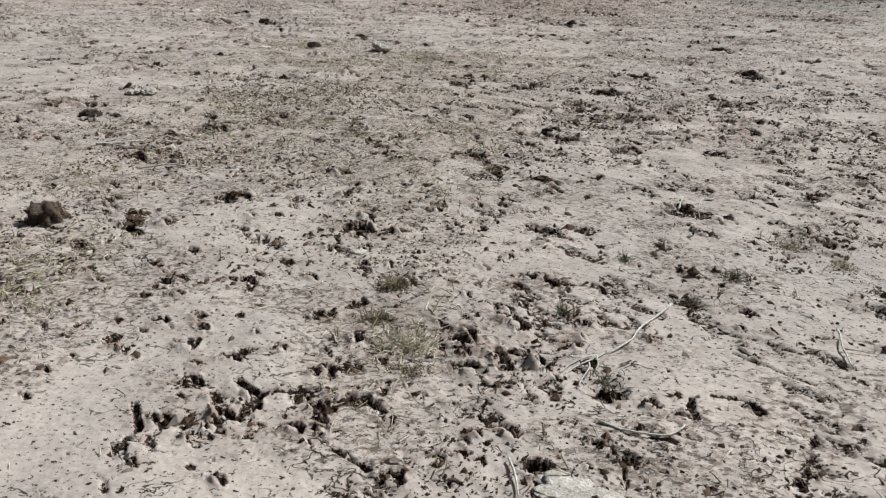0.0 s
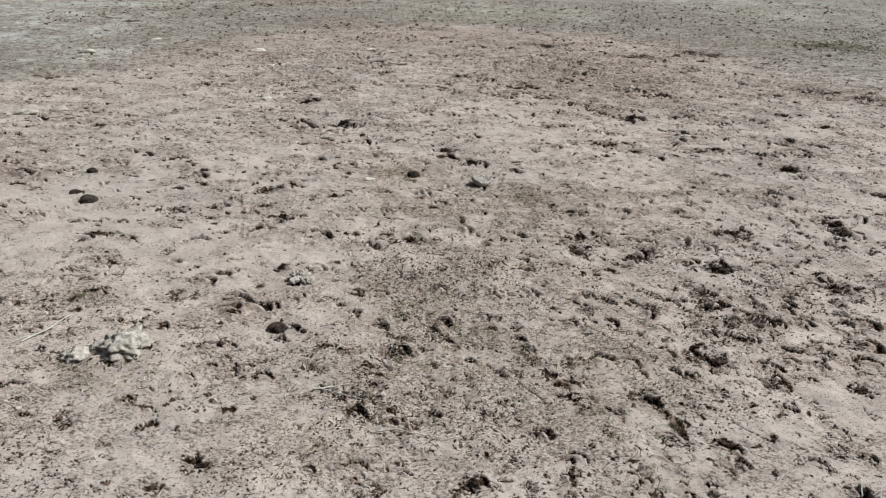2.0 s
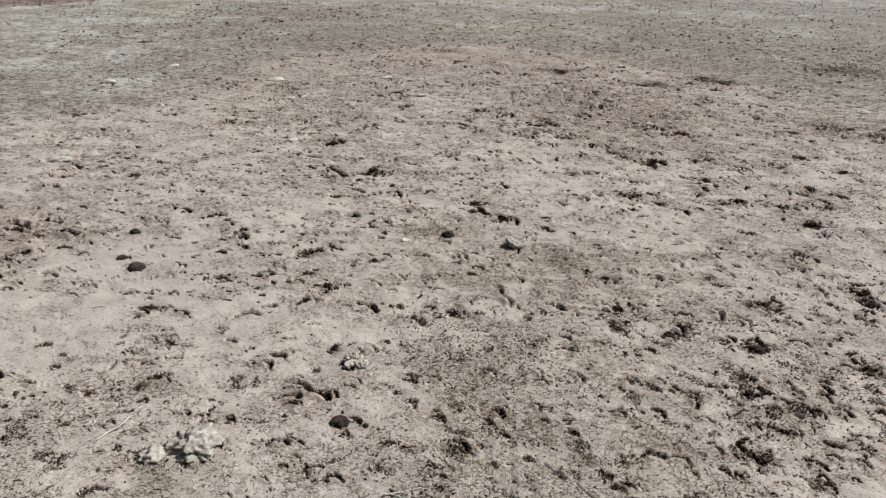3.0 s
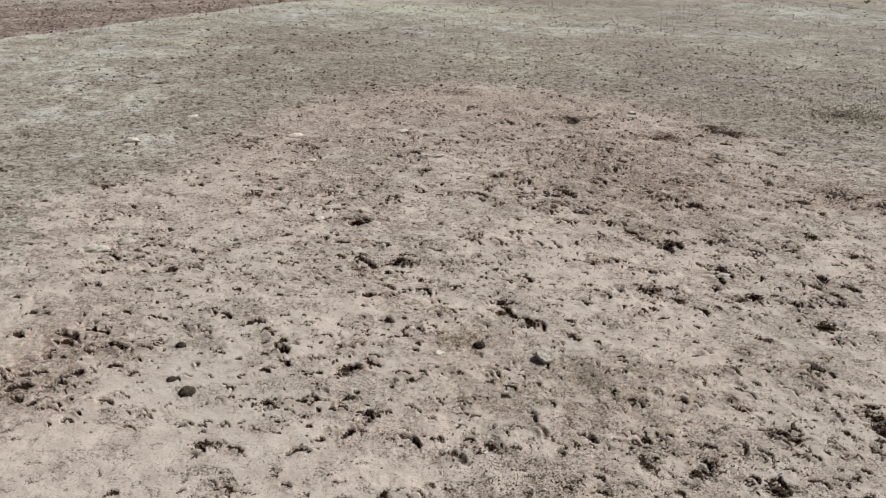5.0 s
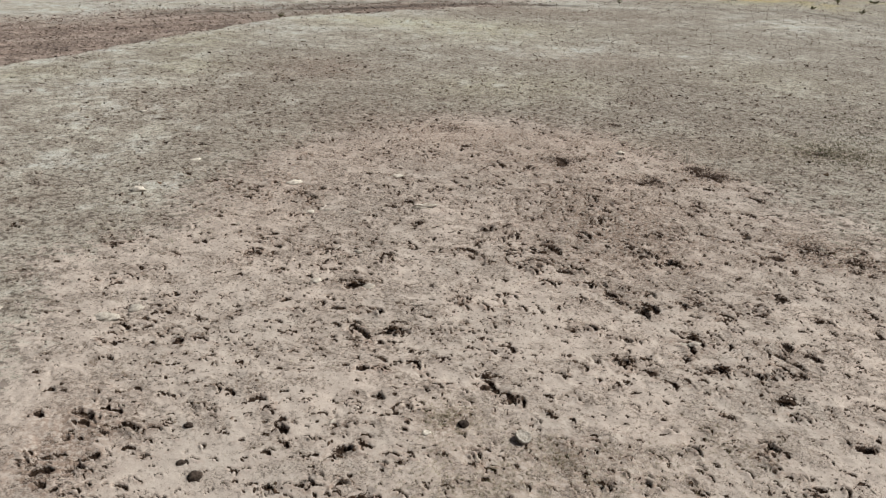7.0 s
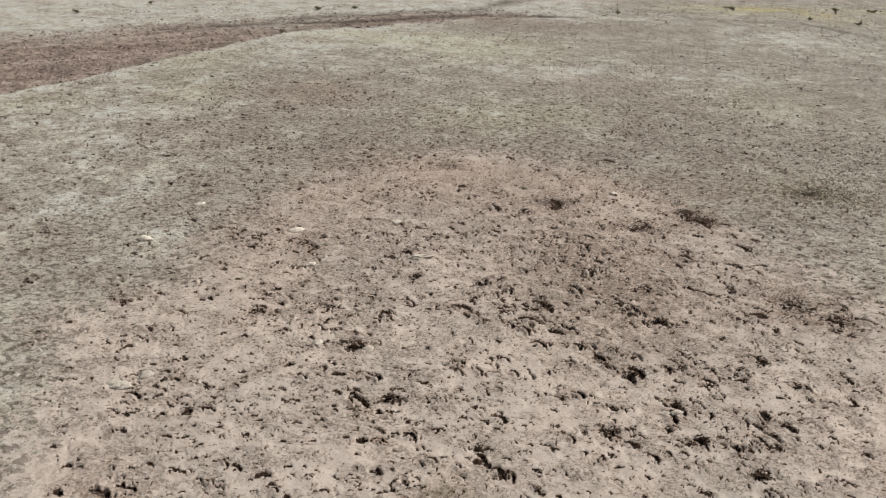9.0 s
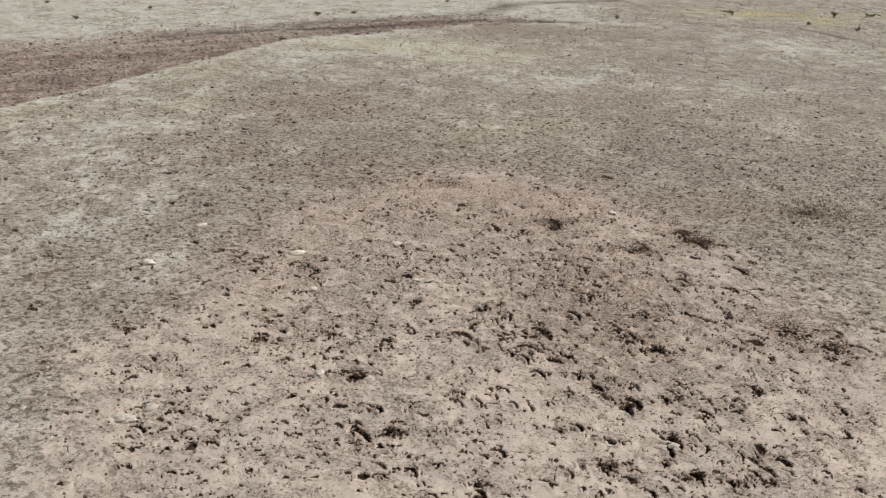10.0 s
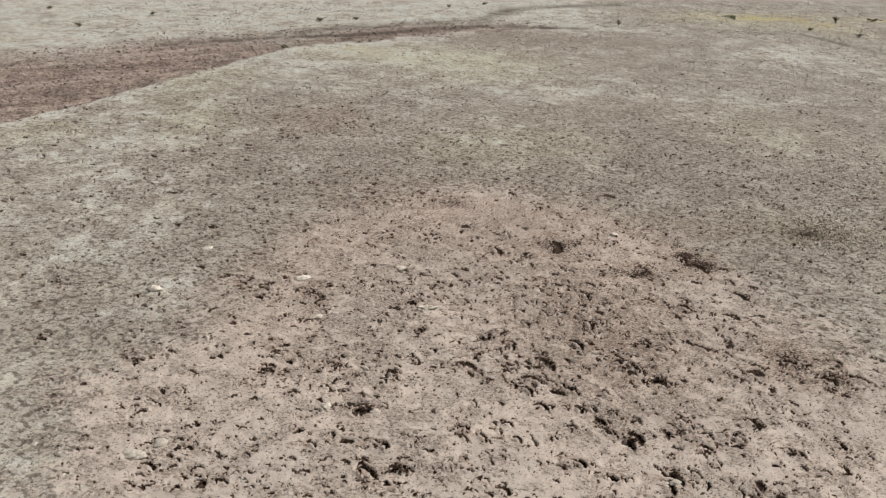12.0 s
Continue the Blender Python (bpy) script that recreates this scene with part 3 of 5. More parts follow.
DEEP += [(-2.76, 7.21, 0.071), (-1.46, 7.25, 0.064), (-3.19, 7.34, 0.057), (-2.43, 7.35, 0.058), (-1.05, 7.36, 0.058),
         (1.83, 7.44, 0.119), (4.03, 7.47, 0.11), (0.86, 7.49, 0.081), (-0.33, 7.58, 0.104), (-4.84, 7.58, 0.058), (1.94, 7.6, 0.138),
         (4.66, 7.68, 0.093), (1.62, 7.69, 0.091), (2.37, 7.7, 0.092), (2.94, 7.71, 0.07), (1.13, 7.71, 0.091), (0.25, 7.72, 0.082),
         (-4.49, 7.73, 0.074), (-1.69, 7.8, 0.166), (-1.93, 7.84, 0.061), (1.53, 7.86, 0.113), (2.01, 7.95, 0.109), (3.63, 8, 0.146),
         (2.67, 8.01, 0.079), (1.72, 8.06, 0.079), (0.76, 8.1, 0.126), (-0.17, 8.11, 0.078), (-1.54, 8.11, 0.054), (1.42, 8.13, 0.126),
         (-2.68, 8.13, 0.077), (-2.06, 8.19, 0.063), (0.99, 8.44, 0.113), (0.59, 8.45, 0.114)]
DEEP += [(-1.47, 8.49, 0.072), (1.68, 8.52, 0.082), (1.2, 8.54, 0.09), (0.39, 8.54, 0.082), (-0.01, 8.63, 0.082), (2.52, 8.82, 0.153),
         (-2.29, 8.82, 0.066), (-1.3, 8.85, 0.066), (0.29, 8.93, 0.076), (-6.67, 9, 0.098), (5.74, 9.03, 0.07), (5.15, 9.11, 0.124),
         (2.29, 9.12, 0.104), (-1.45, 9.12, 0.06), (0.94, 9.13, 0.173), (5.64, 9.15, 0.142), (0.83, 9.41, 0.088), (-2.71, 9.44, 0.069),
         (4.72, 9.49, 0.182), (5.45, 9.56, 0.128), (0.41, 9.6, 0.143), (-1.77, 9.61, 0.071), (1.44, 9.7, 0.163), (2.51, 9.72, 0.11),
         (3.44, 9.74, 0.147), (0.01, 9.79, 0.163), (-1.07, 9.84, 0.09), (-4.07, 9.87, 0.071), (-2.85, 9.91, 0.09), (0.67, 10.19, 0.113),
         (-1.66, 10.2, 0.093), (1.7, 10.29, 0.153), (-5.85, 10.38, 0.092)]
DEEP += [(4.5, 10.58, 0.099), (3.28, 10.63, 0.079), (-4.21, 10.95, 0.116), (3.17, 10.98, 0.101), (1.81, 11.18, 0.122),
         (-2.16, 11.18, 0.079), (-3.53, 11.22, 0.08), (4.63, 11.52, 0.148), (-8.43, 11.55, 0.079), (-3.58, 11.64, 0.082),
         (2.22, 12.05, 0.109), (3.07, 12.3, 0.178), (4.68, 12.48, 0.113), (4.14, 12.49, 0.181), (0.29, 12.79, 0.158),
         (3.95, 12.87, 0.162), (1.49, 13.06, 0.278), (-4.49, 13.55, 0.092)]
DEEP += [(1.41, 1.43, 0.025), (1.09, 1.31, 0.025), (1.08, 1.05, 0.019), (1.24, 1.09, 0.019), (1.44, 1.14, 0.014), (1.29, 1.46, 0.014),
         (1.5, 1.13, 0.014), (1.01, 0.98, 0.031), (0.74, 1.3, 0.025), (0.87, 1.0, 0.014), (1.43, 1.02, 0.012), (1.36, 1.53, 0.012)]
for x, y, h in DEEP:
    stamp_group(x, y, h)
# lesser ones between them, in loose groups: tries, nearest, farthest, usual half length
for tries, y0, y1, usual in [(1100, 0.6, 1.9, 0.014), (1000, 1.6, 3.0, 0.020), (2300, 2.6, 6.6, 0.030), (2300, 6.2, 9.5, 0.042), (2000, 8.5, 12.0, 0.049), (1700, 10.5, 17.0, 0.048)]:
    for _ in range(tries):
        y = rng.uniform(y0, y1)
        x = rng.uniform(-1.4 - 0.45 * y, 1.6 + 0.45 * y)
        here = np.array([x]), np.array([y])
        group = float(smooth(value_noise(*here, 0.75, 3, 0.6, 26.0), -0.35, 0.55)[0])
        if rng.random() > (0.10 + 0.25 * (y < 2.2) + 0.85 * float(trample_field(*here)[0])) * (0.10 + 1.1 * group):
            continue
        h = usual * math.exp(rng.normal(0, 0.42))
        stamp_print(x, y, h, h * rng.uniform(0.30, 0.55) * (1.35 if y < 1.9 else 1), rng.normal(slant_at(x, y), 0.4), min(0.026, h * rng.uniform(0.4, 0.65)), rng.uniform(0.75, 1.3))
# faint small ones all over the field
for _ in range(4600):
    y = 4.0 + 17.0 * rng.random() ** 1.2
    x = rng.uniform(-0.5 - 0.72 * y, 1.0 + 0.66 * y)
    h = 0.034 * math.exp(rng.normal(0, 0.35)) * (0.7 + 0.05 * y)
    stamp_print(x, y, h, h * rng.uniform(0.3, 0.55), rng.normal(slant_at(x, y), 0.4), h * rng.uniform(0.3, 0.5), rng.uniform(0.65, 1.2))
# drying cracks
for _ in range(26):
    y = 0.5 + 3.5 * rng.random() ** 1.6
    x = rng.uniform(-0.3 - 0.4 * y, 1.5 + 0.3 * y)
    turn, pts = rng.uniform(0, 6.28), [(x, y)]
    for _ in range(rng.integers(2, 5)):
        turn += rng.normal(0, 0.7)
        step = rng.uniform(0.03, 0.07)
        pts.append((pts[-1][0] + step * math.cos(turn), pts[-1][1] + step * math.sin(turn)))
    stamp_crack(pts, rng.uniform(0.0018, 0.003), rng.uniform(0.004, 0.009))
for pts, half, depth in [
        ([(0.45, 0.80), (0.50, 0.77), (0.54, 0.83)], 0.010, 0.03), ([(0.47, 0.87), (0.53, 0.83), (0.62, 0.85)], 0.009, 0.025),
        ([(1.26, 0.88), (1.25, 0.82)], 0.006, 0.016),
        ([(1.30, 0.89), (1.36, 0.88)], 0.006, 0.014), ([(0.68, 0.69), (0.73, 0.66)], 0.006, 0.014),
        ([(0.33, 0.78), (0.36, 0.72), (0.35, 0.66)], 0.008, 0.02), ([(-0.09, 1.69), (-0.07, 1.62), (-0.03, 1.56), (0.02, 1.50)], 0.020, 0.035),
        ([(-0.17, 0.97), (-0.11, 0.95), (-0.10, 0.87)], 0.020, 0.045), ([(-0.22, 0.90), (-0.17, 0.86)], 0.012, 0.03),
        ([(0.24, 1.87), (0.29, 1.86)], 0.010, 0.02)]:
    stamp_crack(pts, half * 0.6, depth * 0.55)
# dark dung clumps that stand out, near and farther off: x, y, width, depth
# some of these clumps stand in for dark, shaded holes in the clay
NEAR_CLUMPS = [(1.37, 0.67, 0.03, 0.05), (0.43, 0.75, 0.04, 0.07), (0.6, 0.83, 0.05, 0.05), (0.4, 0.85, 0.06, 0.03), (1.13, 0.89, 0.05, 0.07), (1.03, 0.98, 0.07, 0.04),
               (0.94, 1.19, 0.06, 0.04), (1.37, 1.24, 0.06, 0.06), (0.58, 1.59, 0.12, 0.05), (-0.05, 1.62, 0.08, 0.15), (1.09, 1.64, 0.09, 0.06), (-0.94, 1.74, 0.09, 0.05),
               (1.55, 1.84, 0.2, 0.07), (0.16, 1.84, 0.12, 0.05), (-0.81, 1.87, 0.1, 0.05), (1.12, 2.12, 0.13, 0.07), (0.97, 2.17, 0.07, 0.13), (-0.3, 2.3, 0.1, 0.04),
               (0.56, 2.38, 0.12, 0.06), (1.83, 2.52, 0.13, 0.08), (1.23, 2.73, 0.18, 0.14), (2.19, 3.52, 0.16, 0.16), (1.6, 3.69, 0.2, 0.18), (-2.17, 3.89, 0.2, 0.07)]
FAR_CLUMPS = [(-0.23, 4.01, 0.14, 0.18), (0.86, 4.15, 0.18, 0.18), (1.86, 4.28, 0.26, 0.18), (-1.12, 4.32, 0.16, 0.17), (-1.88, 4.35, 0.18, 0.14), (2.65, 4.5, 0.24, 0.16),
              (-3.8, 4.56, 0.18, 0.07), (0.85, 4.62, 0.18, 0.1), (-1.36, 4.84, 0.2, 0.2), (0.13, 5.64, 0.24, 0.11), (2.9, 5.86, 0.4, 0.18), (-0.09, 6.02, 0.2, 0.2),
              (2.43, 6.39, 0.25, 0.14), (1.42, 6.43, 0.24, 0.2), (-1.4, 6.65, 0.24, 0.16), (-1.1, 6.78, 0.27, 0.2), (2.29, 6.98, 0.22, 0.24), (3.92, 7.44, 0.3, 0.14),
              (1.9, 7.51, 0.26, 0.17), (-1.7, 7.86, 0.3, 0.22), (3.7, 7.99, 0.4, 0.17), (0.76, 9, 0.3, 0.14), (4.73, 9.53, 0.34, 0.3), (2.79, 11.99, 0.34, 0.14), (-6.85, 14.75, 0.44, 0.2)]
SMALL_CLUMPS = []
# smaller clumps strewn over the trodden ground: how many, nearest, farthest, usual width
strew = np.random.default_rng(41)
for count, y0, y1, usual in [(10, 0.65, 1.6, 0.03), (10, 1.6, 3.2, 0.05), (12, 3.2, 5.5, 0.07), (14, 5.5, 10.0, 0.09), (16, 10.0, 20.0, 0.12)]:
    made = 0
    while made < count:
        y = strew.uniform(y0, y1)
        x = float(middle(y)) + strew.uniform(-0.85, 0.85) * float(half_width(y))
        if strew.random() < 0.1 + float(trample_field(np.array([x]), np.array([y]))[0]):
            w = usual * math.exp(strew.normal(0, 0.3))
            SMALL_CLUMPS.append((x, y, w, w * strew.uniform(0.6, 1.1)))
            made += 1
CLUMPS = NEAR_CLUMPS + FAR_CLUMPS + SMALL_CLUMPS
for x, y, w, d in CLUMPS:
    r = max(w, d)
    win = window(x, y, r * 1.4)
    dd = np.hypot((XX[win] - x) / w, (YY[win] - y) / d) * 2 + 0.5 * value_noise(XX[win], YY[win], r * 0.5, 3, 0.6, x)
    DUNG_AND_SHADE[win] = np.maximum(DUNG_AND_SHADE[win], (0.5 if y < 4 else 0.4) * (1 - smooth(dd, 0.4, 1.2)))
    ZZ[win] -= 0.12 * min(w, d, 0.12) * (1 - smooth(dd, 0.6, 1.5))


# broad dark patches of trodden dung: x, y, half width, half depth, weight
for cx, cy, rx, ry, k in [(1.5, 13.1, 0.35, 0.25, 0.6), (4.2, 12.6, 0.34, 0.26, 0.9), (4.05, 13.0, 0.16, 0.16, 1.0), (2.9, 12.1, 0.5, 0.2, 0.6),
                          (4.75, 9.6, 0.35, 0.4, 0.4), (5.2, 9.1, 0.2, 0.3, 0.4), (7.0, 14.3, 0.3, 0.14, 0.8), (-0.65, 15.0, 0.4, 0.3, 0.45)]:
    DUNG_AND_SHADE = np.maximum(DUNG_AND_SHADE, k * np.exp(-(((XX - cx) / rx) ** 2 + ((YY - cy) / ry) ** 2)))
    HALO += 1.2 * k * np.exp(-(((XX - cx) / rx / 1.8) ** 2 + ((YY - cy) / ry / 1.8) ** 2))


def ground_z(x, y):
    """Height of the ground at points."""
    x, y = np.asarray(x, float), np.asarray(y, float)
    u = share(x, y)
    i = np.clip(np.searchsorted(GU, u) - 1, 0, len(GU) - 2)
    j = np.clip(np.searchsorted(GY, y) - 1, 0, len(GY) - 2)
    a, b = (u - GU[i]) / (GU[i + 1] - GU[i]), (y - GY[j]) / (GY[j + 1] - GY[j])
    return (ZZ[i, j] * (1 - a) + ZZ[i + 1, j] * a) * (1 - b) + (ZZ[i, j + 1] * (1 - a) + ZZ[i + 1, j + 1] * a) * b


def mesh_of(name, verts, faces, mat, per=None, smooth_faces=False):
    """A mesh from arrays; faces all with the same number of corners."""
    me = bpy.data.meshes.new(name)
    verts, faces = np.asarray(verts, np.float32), np.asarray(faces, np.int32)
    n, k = faces.shape
    me.vertices.add(len(verts))
    me.vertices.foreach_set("co", verts.ravel())
    me.loops.add(n * k)
    me.loops.foreach_set("vertex_index", faces.ravel())
    me.polygons.add(n)
    me.polygons.foreach_set("loop_start", np.arange(0, n * k, k, dtype=np.int32))
    me.polygons.foreach_set("use_smooth", np.full(n, smooth_faces))
    me.update(calc_edges=True)
    for key, values in (per or {}).items():
        me.attributes.new(key, "FLOAT", "POINT").data.foreach_set("value", np.asarray(values, np.float32))
    me.materials.append(mat)
    return me


def sheet(name, mask, label):
    """The faces of the ground that the mask picks, as one object."""
    ny = len(GY)
    i, j = np.nonzero(mask)
    quads = np.stack([i * ny + j, (i + 1) * ny + j, (i + 1) * ny + j + 1, i * ny + j + 1], 1)
    used, inverse = np.unique(quads.ravel(), return_inverse=True)
    co = np.stack([XX.ravel(), YY.ravel(), ZZ.ravel()], 1)[used]
    per = {"trample": TRAMPLE, "grass": GRASS, "tilled": TILLED, "rut": RUT, "dung_and_shade": DUNG_AND_SHADE, "straw": STRAWY, "tone": TONE, "olive": np.clip(OLIVE, 0, 1), "ruddy": np.clip(RUDDY, 0, 1), "halo": np.clip(HALO, 0, 1), "coarse": smooth(YY, 3.0, 7.0)}
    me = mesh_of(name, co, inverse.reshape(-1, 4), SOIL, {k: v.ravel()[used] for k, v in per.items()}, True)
    return tagged(new(name, me), label, "ground", "", "structure")


# worn patches where dry grass has been trodden in: x, y, half width, half depth, weight
WORN = [(0.72, 2.6, 0.30, 0.8, 0.5), (0.45, 4.6, 0.8, 0.45, 0.5), (1.15, 4.4, 0.5, 0.5, 0.4), (-0.15, 3.05, 0.45, 0.35, 0.55), (0.05, 2.6, 0.4, 0.3, 0.5),
        (0.74, 1.05, 0.10, 0.28, 0.4), (-0.12, 1.25, 0.16, 0.25, 0.5), (-1.5, 2.4, 0.35, 0.2, 0.45), (0.35, 3.6, 0.6, 0.3, 0.35), (2.2, 5.2, 0.5, 0.4, 0.4), (-0.4, 4.6, 0.5, 0.4, 0.4),
        (1.0, 5.1, 0.6, 0.3, 0.35), (-0.4, 2.0, 0.3, 0.2, 0.4), (-0.42, 5.3, 0.3, 0.28, 1.2), (0.55, 4.85, 0.4, 0.3, 0.5)]
HALO += 0.6 * zone_sum(XX, YY, WORN)
HALO += zone_sum(XX, YY, [(-3.8, 4.7, 0.5, 0.7, 0.9), (1.9, 10.2, 1.4, 1.9, 1.0), (0.2, 14.7, 2.2, 0.6, 0.8), (1.5, 13.1, 0.5, 0.4, 0.8), (4.7, 9.5, 0.5, 0.6, 0.8),
                          (-0.3, 13.6, 2.8, 1.5, 0.75), (3.6, 14.2, 1.8, 1.0, 0.5), (-3.6, 11.2, 1.2, 2.2, 0.5), (7.3, 14.4, 0.8, 0.6, 0.35)])
cell = (TILLED[:-1, :-1] + TILLED[1:, 1:]) / 2 > 0.5
sheet("ground", ~cell, "pale dry trampled clay field with grazed turf beyond")
sheet("ploughed_strip", cell, "brown turned soil strip crossing the dry field")


# ---- loose scatter ----
def ico(rough_seed, sub=1):
    bm = bmesh.new()
    bmesh.ops.create_icosphere(bm, subdivisions=1, radius=1)
    if sub == 0:
        bm.clear()
        ends = [bm.verts.new(p) for p in ((1, 0, 0), (0, 1, 0), (-1, 0, 0), (0, -1, 0), (0, 0, 1), (0, 0, -1))]
        bm.verts.index_update()
        for k in range(4):
            bm.faces.new((ends[k], ends[(k + 1) % 4], ends[4]))
            bm.faces.new((ends[(k + 1) % 4], ends[k], ends[5]))
    v = np.array([p.co[:] for p in bm.verts])
    f = np.array([[c.index for c in face.verts] for face in bm.faces])
    bm.free()
    r = np.random.default_rng(rough_seed)
    v = v * (1 + r.uniform(-0.5, 0.3, (len(v), 1))) * r.uniform(0.7, 1.2, (1, 3))
    return v, f


CRUMB_SHAPES = [ico(40 + k) for k in range(10)]
BIT_SHAPES = [ico(60 + k, 0) for k in range(10)]


def turned_about(n, r):
    """Random flat turns with a small tilt: n matrices."""
    a, tx, ty = r.uniform(0, 6.283, n), r.normal(0, 0.3, n), r.normal(0, 0.3, n)
    ca, sa = np.cos(a), np.sin(a)
    m = np.zeros((n, 3, 3))
    m[:, 0, 0], m[:, 0, 1], m[:, 1, 0], m[:, 1, 1], m[:, 2, 2] = ca, -sa, sa, ca, 1
    m[:, 2, 0], m[:, 2, 1] = tx, ty
    return m


def crumbs(name, x, y, size, flat, mat, label, seed, category, shapes=BIT_SHAPES):
    r = np.random.default_rng(seed)
    n = len(x)
    z = ground_z(x, y)
    size = np.minimum(size, np.median(size) * 2.2)
    vs, fs, at = [], [], 0
    pick = r.integers(0, len(shapes), n)
    rot = turned_about(n, r)
    scale = np.stack([size * r.uniform(0.8, 2.0, n), size * r.uniform(0.5, 1.0, n), size * flat * r.uniform(0.6, 1.3, n)], 1)
    for k, (v, f) in enumerate(shapes):
        idx = np.nonzero(pick == k)[0]
        p = np.einsum("nij,nvj->nvi", rot[idx], v[None] * scale[idx, None])
        p += np.stack([x[idx], y[idx], z[idx] + 0.35 * scale[idx, 2]], 1)[:, None]
        vs.append(p.reshape(-1, 3))
        fs.append((f[None] + (np.arange(len(idx)) * len(v))[:, None, None] + at).reshape(-1, 3))
        at += len(idx) * len(v)
    return tagged(new(name, mesh_of(name, np.concatenate(vs), np.concatenate(fs), mat)), label, category, "", "stuff")


def spread(n, seed, field, y0, y1, power=1.3):
    """Points in the seen wedge of the field, thinned by a density."""
    r = np.random.default_rng(seed)
    y = y0 + (y1 - y0) * r.random(n) ** power
    x = r.uniform(-1, 1, n) * (1.3 + 0.52 * y) + 0.3
    keep = r.random(n) < field(x, y)
    return x[keep], y[keep]


def clumped(x, y):
    """Density of crumbs: trodden ground, gathered in clusters."""
    return np.clip(trample_field(x, y) * smooth(value_noise(x, y, 0.35, 3, 0.6, 12.0), -0.35, 0.7) * 1.3, 0, 1) * (1 - tilled_field(x, y))


def in_hollows(x, y):
    """Density of crumbs that have gathered in the prints and clefts."""
    i = np.clip(np.searchsorted(GU, share(x, y)), 0, len(GU) - 1)
    j = np.clip(np.searchsorted(GY, y), 0, len(GY) - 1)
    return np.clip(DUNG_AND_SHADE[i, j] * 1.2 - 0.15, 0, 1)


r0 = np.random.default_rng(3)
x, y = spread(9000, 15, in_hollows, 0.6, 14, 1.15)
crumbs("hollow_crumbs", x, y, r0.lognormal(-4.75, 0.4, len(x)) * np.clip(0.3 + 0.16 * y, 0.4, 1.15), 0.75, DUNG_CRUMB,
       "dark crumbs gathered in hoof prints", 10, "dung")
x, y = spread(60000, 16, in_hollows, 0.5, 4.2, 1.15)
crumbs("trodden_crumbs", x, y, r0.lognormal(-5.35, 0.5, len(x)) * (0.75 + 0.22 * y), 0.85, DUNG_CRUMB,
       "small dark crumbs broken out of the trodden clay", 17, "dung")
x, y = spread(45000, 18, lambda x, y: 0.012 + 0.5 * in_hollows(x, y), 0.5, 4.5, 1.15)
crumbs("clay_crumbs", x, y, r0.lognormal(-5.3, 0.5, len(x)) * (0.75 + 0.2 * y), 0.8, SOIL_CRUMB,
       "small pale crumbs broken out of the trodden clay", 19, "soil")
x, y = spread(34000, 11, clumped, 0.5, 18, 1.35)
crumbs("dung_crumbs", x, y, r0.lognormal(-5.0, 0.45, len(x)) * np.clip(0.42 + 0.09 * y, 0.45, 1.1), 0.5, DUNG_CRUMB,
       "dark dung and trodden soil crumbs strewn over clay", 5, "dung")
x, y = spread(80000, 14, lambda x, y: 0.005 + 0.9 * clumped(x, y) ** 1.3, 0.5, 4.0, 1.3)
crumbs("fine_dung_crumbs", x, y, r0.lognormal(-5.75, 0.5, len(x)) * np.clip(0.75 + 0.2 * y, 0.8, 1.5), 0.6, DUNG_CRUMB,
       "fine dark dung crumbs strewn over cracked clay", 9, "dung")
x, y = spread(16000, 12, lambda x, y: 0.02 + 0.6 * clumped(x, y), 0.5, 15, 1.5)
crumbs("soil_crumbs", x, y, r0.lognormal(-4.9, 0.45, len(x)) * np.clip(0.42 + 0.1 * y, 0.45, 1.4), 0.65, SOIL_CRUMB,
       "pale dry clay crumbs on the trampled ground", 6, "soil")
x, y = spread(42000, 45, lambda x, y: np.clip(0.05 + 0.9 * clumped(x, y), 0, 1), 2.0, 12, 1.2)
crumbs("litter_flakes", x, y, r0.lognormal(-5.0, 0.45, len(x)) * np.clip(0.5 + 0.1 * y, 0.6, 1.5), 0.35, FLAKE,
       "brown and pale flakes of trodden litter", 46, "litter")
x = r0.uniform(-18, 4, 26000)
y = r0.uniform(12, 41, 26000)
keep = r0.random(26000) < tilled_field(x, y) * 0.9
x, y = x[keep], y[keep]
crumbs("soil_clods", x, y, r0.lognormal(-3.45, 0.4, len(x)), 0.5, TURNED_CRUMB, "brown earth clods on the turned strip", 7, "soil")
x, y = spread(46000, 13, lambda x, y: 0.6 * smooth(y, 9, 14) * (0.3 + 0.7 * smooth(value_noise(x, y, 1.6, 3, 0.6, 37.0), -0.3, 0.4)) * (1 - tilled_field(x, y)), 8, 55, 1.15)
crumbs("dung_lumps", x, y, r0.lognormal(-4.15, 0.55, len(x)) * (0.6 + 0.02 * y), 0.6, DUNG_CRUMB, "scattered dark dung lumps on grazed turf", 8, "dung")


